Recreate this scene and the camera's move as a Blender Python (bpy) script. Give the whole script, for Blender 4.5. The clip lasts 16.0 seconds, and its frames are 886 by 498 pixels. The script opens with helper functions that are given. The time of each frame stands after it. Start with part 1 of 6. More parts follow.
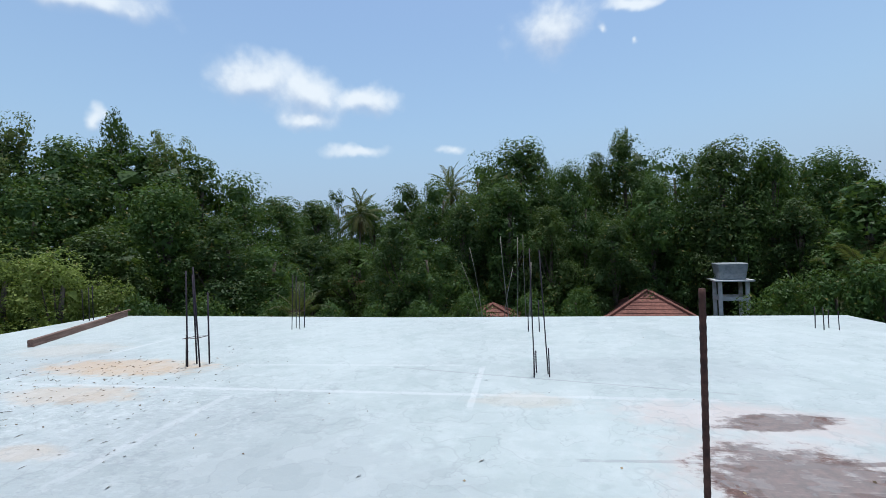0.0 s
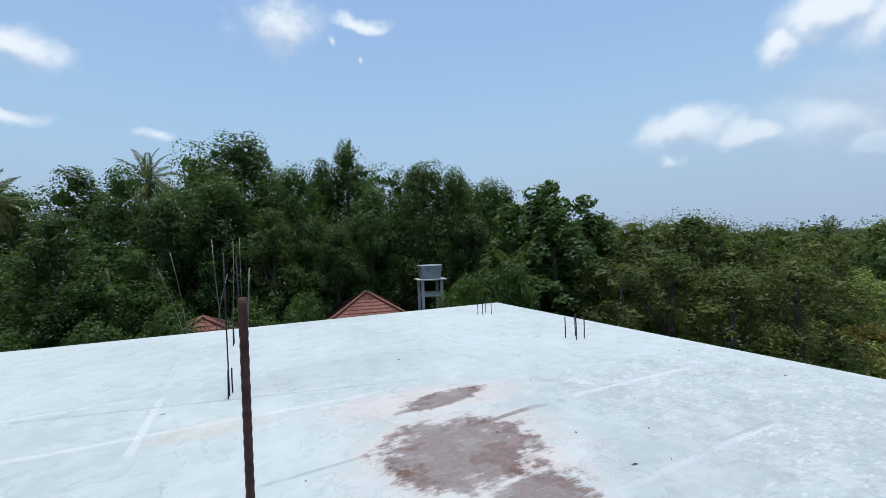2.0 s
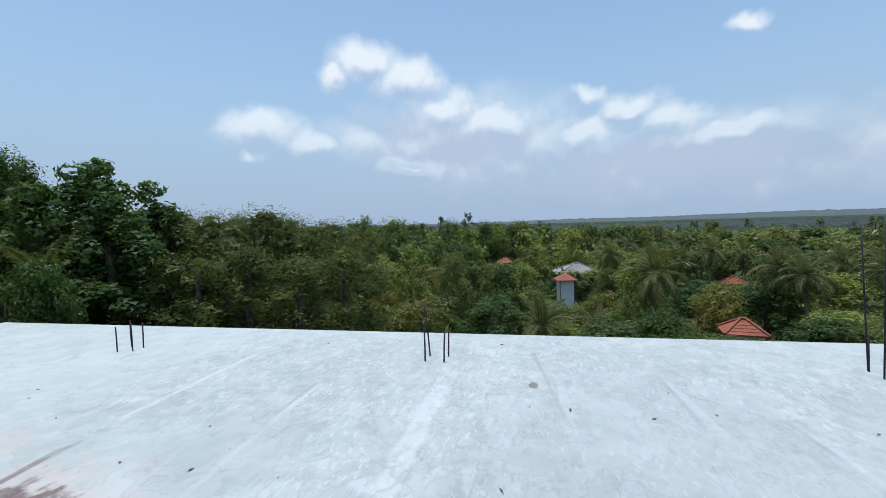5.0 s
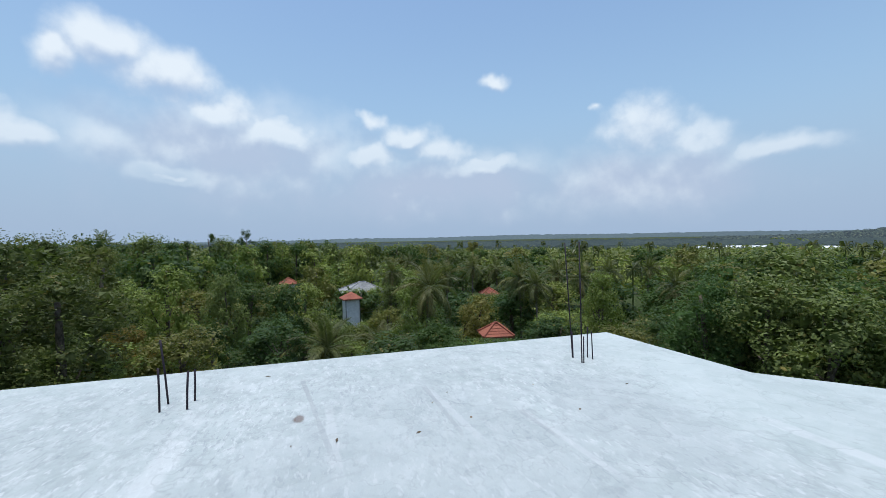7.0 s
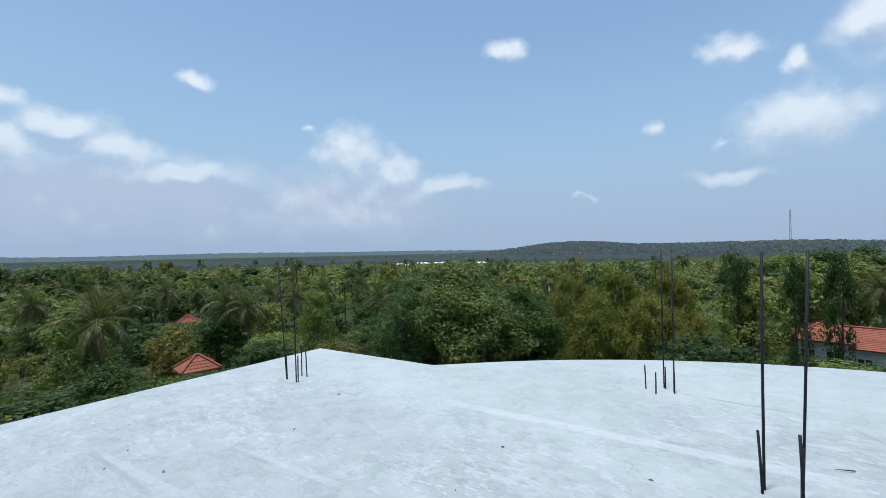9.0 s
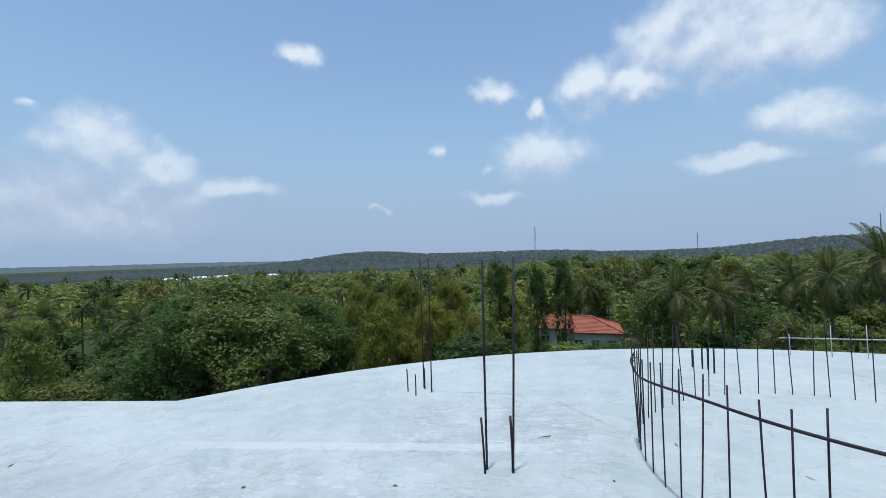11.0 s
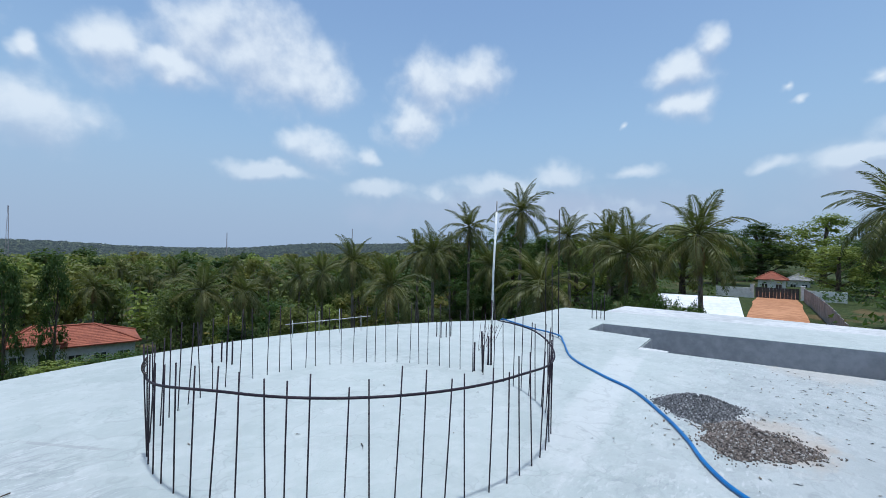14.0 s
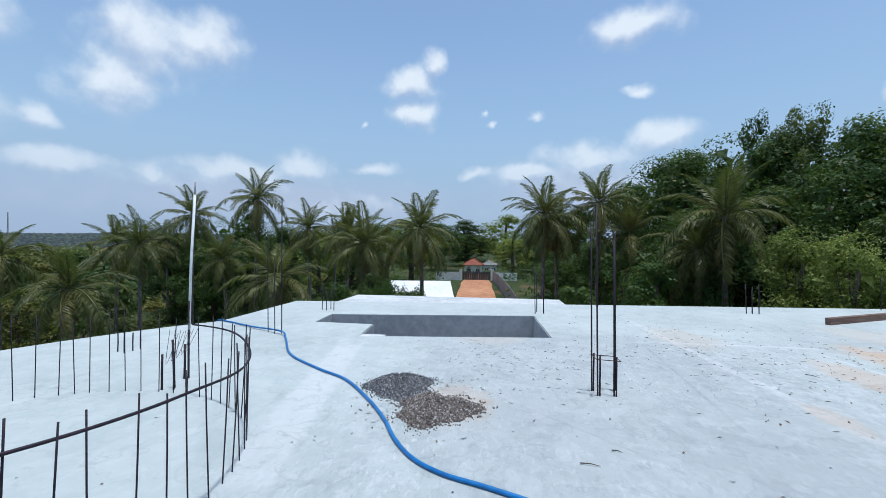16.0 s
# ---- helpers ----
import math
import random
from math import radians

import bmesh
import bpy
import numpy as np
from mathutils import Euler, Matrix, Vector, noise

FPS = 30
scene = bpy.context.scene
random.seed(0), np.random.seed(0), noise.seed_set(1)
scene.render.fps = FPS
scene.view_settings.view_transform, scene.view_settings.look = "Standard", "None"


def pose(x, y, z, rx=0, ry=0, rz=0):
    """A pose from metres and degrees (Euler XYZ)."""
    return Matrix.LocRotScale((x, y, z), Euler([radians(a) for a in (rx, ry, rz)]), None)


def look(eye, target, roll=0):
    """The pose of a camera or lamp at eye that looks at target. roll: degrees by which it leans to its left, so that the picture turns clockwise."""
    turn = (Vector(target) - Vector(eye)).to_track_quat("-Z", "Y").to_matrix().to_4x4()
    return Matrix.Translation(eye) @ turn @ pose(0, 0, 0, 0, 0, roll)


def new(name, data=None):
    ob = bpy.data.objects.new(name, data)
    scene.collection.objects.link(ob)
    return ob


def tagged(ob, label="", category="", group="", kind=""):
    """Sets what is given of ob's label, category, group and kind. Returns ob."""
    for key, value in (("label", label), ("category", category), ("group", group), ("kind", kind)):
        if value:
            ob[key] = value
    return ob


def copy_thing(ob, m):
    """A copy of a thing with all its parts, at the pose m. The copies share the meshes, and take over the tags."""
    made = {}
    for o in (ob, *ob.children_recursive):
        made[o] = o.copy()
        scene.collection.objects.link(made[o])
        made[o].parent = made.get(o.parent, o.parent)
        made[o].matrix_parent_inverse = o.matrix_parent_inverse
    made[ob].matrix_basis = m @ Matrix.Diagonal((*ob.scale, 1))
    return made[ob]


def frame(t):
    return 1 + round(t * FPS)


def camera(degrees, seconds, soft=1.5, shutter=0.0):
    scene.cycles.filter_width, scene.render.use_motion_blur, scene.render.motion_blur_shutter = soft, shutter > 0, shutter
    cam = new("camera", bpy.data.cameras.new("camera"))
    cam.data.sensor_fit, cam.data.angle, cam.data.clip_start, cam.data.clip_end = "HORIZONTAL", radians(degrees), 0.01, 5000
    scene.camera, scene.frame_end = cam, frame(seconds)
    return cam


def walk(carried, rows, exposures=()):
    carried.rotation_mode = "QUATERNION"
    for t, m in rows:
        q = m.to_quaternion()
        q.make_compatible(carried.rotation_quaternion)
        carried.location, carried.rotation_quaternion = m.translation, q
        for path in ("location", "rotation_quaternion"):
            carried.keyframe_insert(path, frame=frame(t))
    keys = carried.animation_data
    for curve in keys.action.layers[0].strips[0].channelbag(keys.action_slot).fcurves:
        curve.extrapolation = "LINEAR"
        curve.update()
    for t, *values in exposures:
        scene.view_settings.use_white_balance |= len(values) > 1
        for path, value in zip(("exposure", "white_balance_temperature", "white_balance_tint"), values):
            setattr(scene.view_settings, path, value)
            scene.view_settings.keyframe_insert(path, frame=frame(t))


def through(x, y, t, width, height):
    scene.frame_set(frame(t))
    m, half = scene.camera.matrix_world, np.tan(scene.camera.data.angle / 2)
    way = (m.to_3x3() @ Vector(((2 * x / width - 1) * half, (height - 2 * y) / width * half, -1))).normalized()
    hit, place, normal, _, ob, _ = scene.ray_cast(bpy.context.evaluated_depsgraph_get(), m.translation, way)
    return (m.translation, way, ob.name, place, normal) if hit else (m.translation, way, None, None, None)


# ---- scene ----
cam = camera(93.0, 16.0, 0.65)
PATH = [
    (0.0, pose(-0.368, 0.274, 1.713, 90.30, 2.43, 10.62)),
    (0.5, pose(-0.331, 0.272, 1.707, 89.73, 1.67, 0.36)),
    (1.0, pose(-0.241, 0.365, 1.695, 88.99, 1.48, -8.91)),
    (1.5, pose(-0.127, 0.443, 1.690, 88.99, 1.97, -15.63)),
    (2.0, pose(-0.012, 0.448, 1.689, 89.42, 2.27, -24.98)),
    (2.5, pose(0.061, 0.300, 1.682, 88.33, 4.13, -33.17)),
    (3.0, pose(0.031, 0.279, 1.668, 87.97, 2.72, -42.85)),
    (3.5, pose(0.063, 0.352, 1.676, 87.95, 2.26, -54.38)),
    (4.0, pose(0.049, 0.371, 1.694, 88.13, 2.11, -62.39)),
    (4.5, pose(0.055, 0.342, 1.699, 87.00, 2.00, -70.57)),
    (7.0, pose(0.374, 0.085, 1.646, 88.43, 1.04, -106.34)),
    (7.5, pose(0.264, 0.083, 1.651, 88.34, 0.72, -116.51)),
    (8.0, pose(0.160, 0.080, 1.669, 89.54, 1.12, -126.27)),
    (8.5, pose(0.289, 0.057, 1.667, 89.62, 0.72, -135.33)),
    (9.0, pose(0.288, 0.126, 1.661, 90.27, 0.96, -143.80)),
    (11.5, pose(-0.036, -0.207, 1.654, 90.52, 0.96, -179.45)),
    (12.0, pose(-0.046, -0.174, 1.689, 89.25, -0.07, -189.81)),
    (12.5, pose(0.029, -0.187, 1.692, 90.74, -0.50, -201.22)),
    (13.0, pose(0.104, -0.159, 1.661, 91.42, -0.77, -211.47)),
    (13.5, pose(-0.017, -0.251, 1.629, 90.67, -1.00, -221.61)),
    (14.0, pose(-0.020, -0.179, 1.630, 90.59, -1.11, -229.44)),
    (14.5, pose(-0.019, 0.006, 1.623, 90.05, -0.48, -237.07)),
    (15.0, pose(-0.256, -0.019, 1.624, 90.12, -0.46, -248.64)),
    (15.5, pose(-0.361, 0.008, 1.608, 90.38, -0.64, -255.81)),
    (16.0, pose(-0.451, 0.047, 1.625, 89.99, -0.68, -263.19)),
]
walk(cam, PATH, [(0.0, 0.02, 5920, 6), (5.0, 0.0, 5910, 6), (9.0, -0.06, 5800, 6), (13.0, -0.14, 5680, 6), (16.0, -0.06, 5720, 6)])

# ---- world, sun ----
SUN_AZ, SUN_EL = -22.0, 85.0


def toward(az, el):
    a, e = radians(az), radians(el)
    return Vector((-math.sin(a) * math.cos(e), math.cos(a) * math.cos(e), math.sin(e)))


# clouds: azimuth, elevation, half width, half height in degrees
CLOUDS_NORTH = [(50.5, 26.7, 5.7, 1.7), (33.5, 21.5, 4.7, 2.5), (28.0, 20.2, 4.3, 2.5), (20.8, 19.9, 4.1, 1.5), (28.1, 17.2, 3.0, 1.2), (21.8, 13.8, 4.2, 0.9), (9.2, 13.5, 2.3, 0.8), (-5.1, 26.4, 4.2, 2.8),
                (-11.0, 25.3, 0.9, 1.0), (-14.8, 23.8, 0.6, 0.5), (-15.3, 27.5, 4.1, 0.8), (49.1, 15.5, 0.8, 0.5), (49.7, 15.1, 1.3, 1.4)]
CLOUDS_EAST = [(-64.6, 18.7, 2.0, 1.6), (-68.4, 20.4, 3.8, 2.2), (-73.5, 18.2, 4.5, 2.7), (-79.2, 15.0, 4.5, 2.4), (-85.5, 13.0, 4.4, 2.2), (-55.2, 12.2, 4.9, 2.2), (-61.2, 10.6, 3.9, 1.4), (-54.1, 9.0, 2.2, 0.8),
               (-97.6, 14.9, 1.9, 1.4), (-101.8, 12.7, 3.8, 1.1), (-111.3, 10.0, 3.9, 0.8), (-113.7, 19.8, 2.0, 1.1), (-96.8, 10.6, 5.0, 1.8), (-74.1, 7.6, 2.2, 0.7), (-114.0, 19.9, 2.4, 1.1), (-97.2, 15.3, 1.7, 1.3),
               (-101.6, 13.4, 3.7, 1.6), (-105.9, 11.6, 4.9, 1.8), (-112.7, 9.6, 5.4, 1.1)]
CLOUDS_SOUTH = [(-131.6, 12.7, 4.6, 3.4), (-136.7, 10.3, 3.6, 2.4), (-145.1, 8.9, 4.6, 1.3), (-125.6, 15.4, 1.5, 0.7), (-151.7, 25.0, 2.7, 1.3), (-170.3, 13.8, 1.5, 1.5), (-177.2, 21.1, 1.7, 1.5), (179.2, 20.7, 1.7, 0.7),
                (168.8, 20.3, 3.0, 2.9), (175.7, 12.3, 4.8, 3.2), (-177.8, 11.3, 1.8, 0.9), (-163.2, 6.5, 1.7, 0.7), (-178.7, 21.0, 3.0, 1.4), (175.8, 17.9, 1.3, 1.8), (175.6, 12.4, 4.9, 2.8), (156.0, 23.0, 7.8, 4.9),
                (163.6, 19.6, 4.5, 1.7), (153.5, 9.8, 5.6, 1.0), (-162.1, 6.6, 1.9, 0.5), (-178.3, 7.9, 4.2, 0.9)]
CLOUDS_WEST = [(149.1, 21.6, 4.7, 3.9), (132.6, 21.3, 3.8, 4.1), (135.1, 16.9, 3.4, 3.3), (126.9, 22.6, 4.1, 2.8), (147.5, 13.1, 4.0, 2.0), (140.5, 12.3, 2.1, 1.3), (139.6, 8.2, 3.7, 1.2), (131.8, 8.3, 1.9, 1.1),
               (98.6, 23.8, 1.7, 1.5), (101.8, 21.2, 3.5, 1.8), (100.4, 17.9, 2.9, 1.9), (84.7, 17.6, 2.0, 0.9), (91.2, 18.0, 0.8, 0.6), (90.2, 16.4, 1.1, 0.6), (107.2, 15.2, 1.2, 0.5), (115.8, 10.2, 3.6, 2.1),
               (122.6, 9.2, 5.9, 1.4), (105.9, 10.6, 3.3, 1.0), (72.7, 26.0, 4.5, 1.8), (72.3, 18.9, 2.2, 0.8), (69.5, 13.5, 3.8, 1.9), (77.8, 11.5, 6.1, 2.0), (85.5, 10.0, 4.4, 1.1), (92.8, 10.3, 2.2, 1.0)]


def build_world():
    w = bpy.data.worlds.new("sky")
    scene.world = w
    w.use_nodes = True
    nt = w.node_tree
    nt.nodes.clear()

    def n(kind):
        return nt.nodes.new(kind)

    def put(a, b):
        nt.links.new(a, b)

    def math_(op, a, b=None, c=None):
        m = n("ShaderNodeMath")
        m.operation = op
        for i, v in enumerate((a, b, c)):
            if v is None:
                continue
            if isinstance(v, (int, float)):
                m.inputs[i].default_value = v
            else:
                put(v, m.inputs[i])
        return m.outputs[0]

    sky = n("ShaderNodeTexSky")
    sky.sky_type, sky.sun_disc = "NISHITA", False
    sky.sun_elevation, sky.sun_rotation = radians(SUN_EL), radians(-SUN_AZ)
    sky.air_density, sky.dust_density, sky.ozone_density, sky.altitude = 1.3, 2.0, 0.9, 60
    tc = n("ShaderNodeTexCoord")
    way = tc.outputs["Generated"]

    def cloud_noise(vector, scale, detail, rough):
        t = n("ShaderNodeTexNoise")
        t.inputs["Scale"].default_value, t.inputs["Detail"].default_value, t.inputs["Roughness"].default_value = scale, detail, rough
        put(vector, t.inputs["Vector"])
        return t

    def vec(op, a, b):
        m = n("ShaderNodeVectorMath")
        m.operation = op
        for i, v in enumerate((a, b)):
            if isinstance(v, tuple):
                m.inputs[i].default_value = v
            else:
                put(v, m.inputs[i])
        return m.outputs[0]

    def cloud_body(vector):
        """How deep a direction lies inside the clouds; below 0 outside."""
        warp = cloud_noise(vector, 13.0, 3.0, 0.5)
        bent = vec("ADD", vector, vec("MULTIPLY", vec("SUBTRACT", warp.outputs["Color"], (0.5, 0.5, 0.5)), (0.085, 0.085, 0.065)))
        total = None
        for az, el, a, b in CLOUDS_NORTH + CLOUDS_EAST + CLOUDS_SOUTH + CLOUDS_WEST:
            mp = n("ShaderNodeMapping")
            mp.vector_type = "TEXTURE"
            mp.inputs["Location"].default_value = toward(az, el)
            mp.inputs["Rotation"].default_value = (radians(el), 0, radians(az))
            mp.inputs["Scale"].default_value = (math.sin(radians(a * 1.16)), 0.4, math.sin(radians(b * 1.22)))
            put(bent, mp.inputs["Vector"])
            ln = n("ShaderNodeVectorMath")
            ln.operation = "LENGTH"
            put(mp.outputs[0], ln.inputs[0])
            far_in = math_("ADD", ln.outputs["Value"], 0.58 * max(0.0, 1 - a * b / 4.2))
            total = far_in if total is None else math_("SMOOTH_MIN", total, far_in, 0.42)
        billow = cloud_noise(vector, 11.0, 8.0, 0.56)
        wobble = math_("MULTIPLY", math_("SUBTRACT", billow.outputs["Fac"], 0.5), 1.75)
        return math_("ADD", math_("MULTIPLY", math_("SUBTRACT", 1.0, total), 1.3), wobble)

    body = cloud_body(way)
    above = cloud_body(vec("ADD", way, (0.0, 0.0, 0.028)))
    lit = n("ShaderNodeMapRange")
    lit.interpolation_type = "SMOOTHSTEP"
    lit.inputs["From Min"].default_value, lit.inputs["From Max"].default_value = -0.9, 0.6
    put(math_("SUBTRACT", body, above), lit.inputs["Value"])
    soft = n("ShaderNodeMapRange")
    soft.interpolation_type = "SMOOTHSTEP"
    soft.inputs["From Min"].default_value, soft.inputs["From Max"].default_value = -0.30, 0.90
    put(body, soft.inputs["Value"])
    cover = math_("MULTIPLY", soft.outputs[0], math_("ADD", 0.46, math_("MULTIPLY", lit.outputs[0], 0.44)))
    # clouds low over the horizon are seen through more haze; a pale bank lies in the east
    split = n("ShaderNodeSeparateXYZ")
    put(way, split.inputs[0])
    high = n("ShaderNodeMapRange")
    high.interpolation_type = "SMOOTHSTEP"
    for key, value in (("From Min", 0.04), ("From Max", 0.32), ("To Min", 0.45), ("To Max", 1.0)):
        high.inputs[key].default_value = value
    put(split.outputs["Z"], high.inputs["Value"])
    cover = math_("MULTIPLY", cover, high.outputs[0])
    bank = None
    for az, el, a, b in [(-80, 11.0, 19, 7.0), (-106, 7.0, 22, 5.0), (-132, 6.5, 16, 4.5), (118, 6.0, 26, 3.5), (78, 8.0, 14, 4.0)]:
        mp = n("ShaderNodeMapping")
        mp.vector_type = "TEXTURE"
        mp.inputs["Location"].default_value = toward(az, el)
        mp.inputs["Rotation"].default_value = (radians(el), 0, radians(az))
        mp.inputs["Scale"].default_value = (math.sin(radians(a)), 0.4, math.sin(radians(b)))
        put(way, mp.inputs["Vector"])
        ln = n("ShaderNodeVectorMath")
        ln.operation = "LENGTH"
        put(mp.outputs[0], ln.inputs[0])
        bank = ln.outputs["Value"] if bank is None else math_("SMOOTH_MIN", bank, ln.outputs["Value"], 0.3)
    mist = n("ShaderNodeMapRange")
    mist.interpolation_type = "SMOOTHSTEP"
    for key, value in (("From Min", 1.25), ("From Max", 0.1), ("To Min", 0.0), ("To Max", 0.72)):
        mist.inputs[key].default_value = value
    put(math_("SUBTRACT", bank, math_("MULTIPLY", math_("SUBTRACT", cloud_noise(way, 9.0, 5.0, 0.5).outputs["Fac"], 0.5), 1.2)), mist.inputs["Value"])
    cover = math_("MAXIMUM", cover, mist.outputs[0])
    # thin veil low over the horizon
    sep = n("ShaderNodeSeparateXYZ")
    put(way, sep.inputs[0])
    veil = n("ShaderNodeMapRange")
    veil.interpolation_type = "SMOOTHSTEP"
    veil.inputs["From Min"].default_value, veil.inputs["From Max"].default_value = 0.62, 0.0
    veil.inputs["To Min"].default_value, veil.inputs["To Max"].default_value = 0.0, 0.8
    put(sep.outputs["Z"], veil.inputs["Value"])
    tone = n("ShaderNodeMix")
    tone.data_type = "RGBA"
    tone.inputs[6].default_value, tone.inputs[7].default_value = (0.58, 0.62, 0.74, 1), (1.0, 1.0, 1.0, 1)
    put(lit.outputs[0], tone.inputs[0])
    haze = n("ShaderNodeMix")
    haze.data_type = "RGBA"
    haze.inputs[7].default_value = (2.72, 3.72, 4.82, 1)
    put(sky.outputs[0], haze.inputs[6])
    put(veil.outputs[0], haze.inputs[0])
    # greyer haze right over the horizon
    murk = n("ShaderNodeMapRange")
    murk.interpolation_type = "SMOOTHSTEP"
    for key, value in (("From Min", 0.30), ("From Max", 0.0), ("To Min", 0.0), ("To Max", 0.75)):
        murk.inputs[key].default_value = value
    put(sep.outputs["Z"], murk.inputs["Value"])
    low = n("ShaderNodeMix")
    low.data_type = "RGBA"
    low.inputs[7].default_value = (2.86, 3.34, 4.22, 1)
    put(haze.outputs[2], low.inputs[6])
    put(murk.outputs[0], low.inputs[0])
    bg1, bg2, mix, out = n("ShaderNodeBackground"), n("ShaderNodeBackground"), n("ShaderNodeMixShader"), n("ShaderNodeOutputWorld")
    put(low.outputs[2], bg1.inputs["Color"])
    bg1.inputs["Strength"].default_value = SKY_STRENGTH
    put(tone.outputs[2], bg2.inputs["Color"])
    bg2.inputs["Strength"].default_value = CLOUD_STRENGTH
    put(cover, mix.inputs["Fac"])
    put(bg1.outputs[0], mix.inputs[1])
    put(bg2.outputs[0], mix.inputs[2])
    put(mix.outputs[0], out.inputs["Surface"])


SKY_STRENGTH, CLOUD_STRENGTH = 0.147, 0.92
build_world()
sun = new("sun", bpy.data.lights.new("sun", "SUN"))
sun.data.energy, sun.data.angle, sun.data.color = 3.4, radians(2.5), (1.0, 0.96, 0.9)
sun.matrix_world = look(toward(SUN_AZ, SUN_EL) * 60, (0, 0, 0))

# ---- materials ----
class Nodes:
    """A small helper to write node trees."""

    def __init__(self, name, rough=0.7, metal=0.0, spec=0.35):
        self.mat = bpy.data.materials.new(name)
        self.mat.use_nodes = True
        self.nt = self.mat.node_tree
        self.bsdf = self.nt.nodes["Principled BSDF"]
        self.out = self.nt.nodes["Material Output"]
        self.bsdf.inputs["Roughness"].default_value = rough
        self.bsdf.inputs["Metallic"].default_value = metal
        self.bsdf.inputs["Specular IOR Level"].default_value = spec
        self.tc = self.node("ShaderNodeTexCoord")
        self.geo = self.node("ShaderNodeNewGeometry")
        self.info = self.node("ShaderNodeObjectInfo")

    def node(self, kind):
        return self.nt.nodes.new(kind)

    def put(self, a, b):
        if isinstance(a, (int, float)):
            b.default_value = a
        elif isinstance(a, tuple):
            b.default_value = (*a, 1) if len(a) == 3 and b.type == "RGBA" else a
        else:
            self.nt.links.new(a, b)

    def math(self, op, a, b=0.0, c=0.0):
        m = self.node("ShaderNodeMath")
        m.operation = op
        for i, v in enumerate((a, b, c)):
            self.put(v, m.inputs[i])
        return m.outputs[0]

    def noise(self, scale, detail=4.0, rough=0.55, vector=None, stretch=None):
        t = self.node("ShaderNodeTexNoise")
        t.inputs["Scale"].default_value, t.inputs["Detail"].default_value, t.inputs["Roughness"].default_value = scale, detail, rough
        v = vector or self.tc.outputs["Object"]
        if stretch:
            mp = self.node("ShaderNodeMapping")
            mp.inputs["Scale"].default_value = stretch[:3]
            if len(stretch) > 3:
                mp.inputs["Rotation"].default_value = (0, 0, radians(stretch[3]))
            self.put(v, mp.inputs["Vector"])
            v = mp.outputs[0]
        self.put(v, t.inputs["Vector"])
        return t.outputs["Fac"]

    def ramp(self, f, lo, hi, a=0.0, b=1.0):
        m = self.node("ShaderNodeMapRange")
        m.interpolation_type = "SMOOTHSTEP"
        self.put(f, m.inputs["Value"])
        for key, v in (("From Min", lo), ("From Max", hi), ("To Min", a), ("To Max", b)):
            m.inputs[key].default_value = v
        return m.outputs[0]

    def mix(self, f, a, b):
        m = self.node("ShaderNodeMix")
        m.data_type = "RGBA"
        self.put(f, m.inputs[0])
        self.put(a, m.inputs[6])
        self.put(b, m.inputs[7])
        return m.outputs[2]

    def colour(self, c):
        self.put(c, self.bsdf.inputs["Base Color"])
        return self

    def bump(self, h, strength=0.3, distance=0.01):
        b = self.node("ShaderNodeBump")
        b.inputs["Strength"].default_value, b.inputs["Distance"].default_value = strength, distance
        self.put(h, b.inputs["Height"])
        self.put(b.outputs[0], self.bsdf.inputs["Normal"])
        return self

    def patch(self, wobble, x, y, a, b, turn=0.0):
        """How far inside a wobbly ellipse on the floor: 1 at its middle, 0 at its rim."""
        mp = self.node("ShaderNodeMapping")
        mp.vector_type = "TEXTURE"
        mp.inputs["Location"].default_value = (x, y, 0)
        mp.inputs["Rotation"].default_value = (0, 0, radians(turn))
        mp.inputs["Scale"].default_value = (a, b, 1000.0)
        self.put(self.tc.outputs["Object"], mp.inputs["Vector"])
        ln = self.node("ShaderNodeVectorMath")
        ln.operation = "LENGTH"
        self.put(mp.outputs[0], ln.inputs[0])
        return self.math("ADD", self.math("SUBTRACT", 1.0, ln.outputs["Value"]), wobble)

    def strip(self, wobble, x0, y0, x1, y1, half):
        """1 inside a straight band on the floor, from one point to the other."""
        mp = self.node("ShaderNodeMapping")
        mp.vector_type = "TEXTURE"
        mp.inputs["Location"].default_value = ((x0 + x1) / 2, (y0 + y1) / 2, 0)
        mp.inputs["Rotation"].default_value = (0, 0, math.atan2(y1 - y0, x1 - x0))
        mp.inputs["Scale"].default_value = (math.hypot(x1 - x0, y1 - y0) / 2, half, 1000.0)
        self.put(self.tc.outputs["Object"], mp.inputs["Vector"])
        ab = self.node("ShaderNodeVectorMath")
        ab.operation = "ABSOLUTE"
        self.put(mp.outputs[0], ab.inputs[0])
        sp = self.node("ShaderNodeSeparateXYZ")
        self.put(ab.outputs[0], sp.inputs[0])
        inside = self.math("SUBTRACT", 1.0, self.math("MAXIMUM", sp.outputs[0], sp.outputs[1]))
        return self.ramp(self.math("ADD", inside, wobble), 0.0, 0.45)


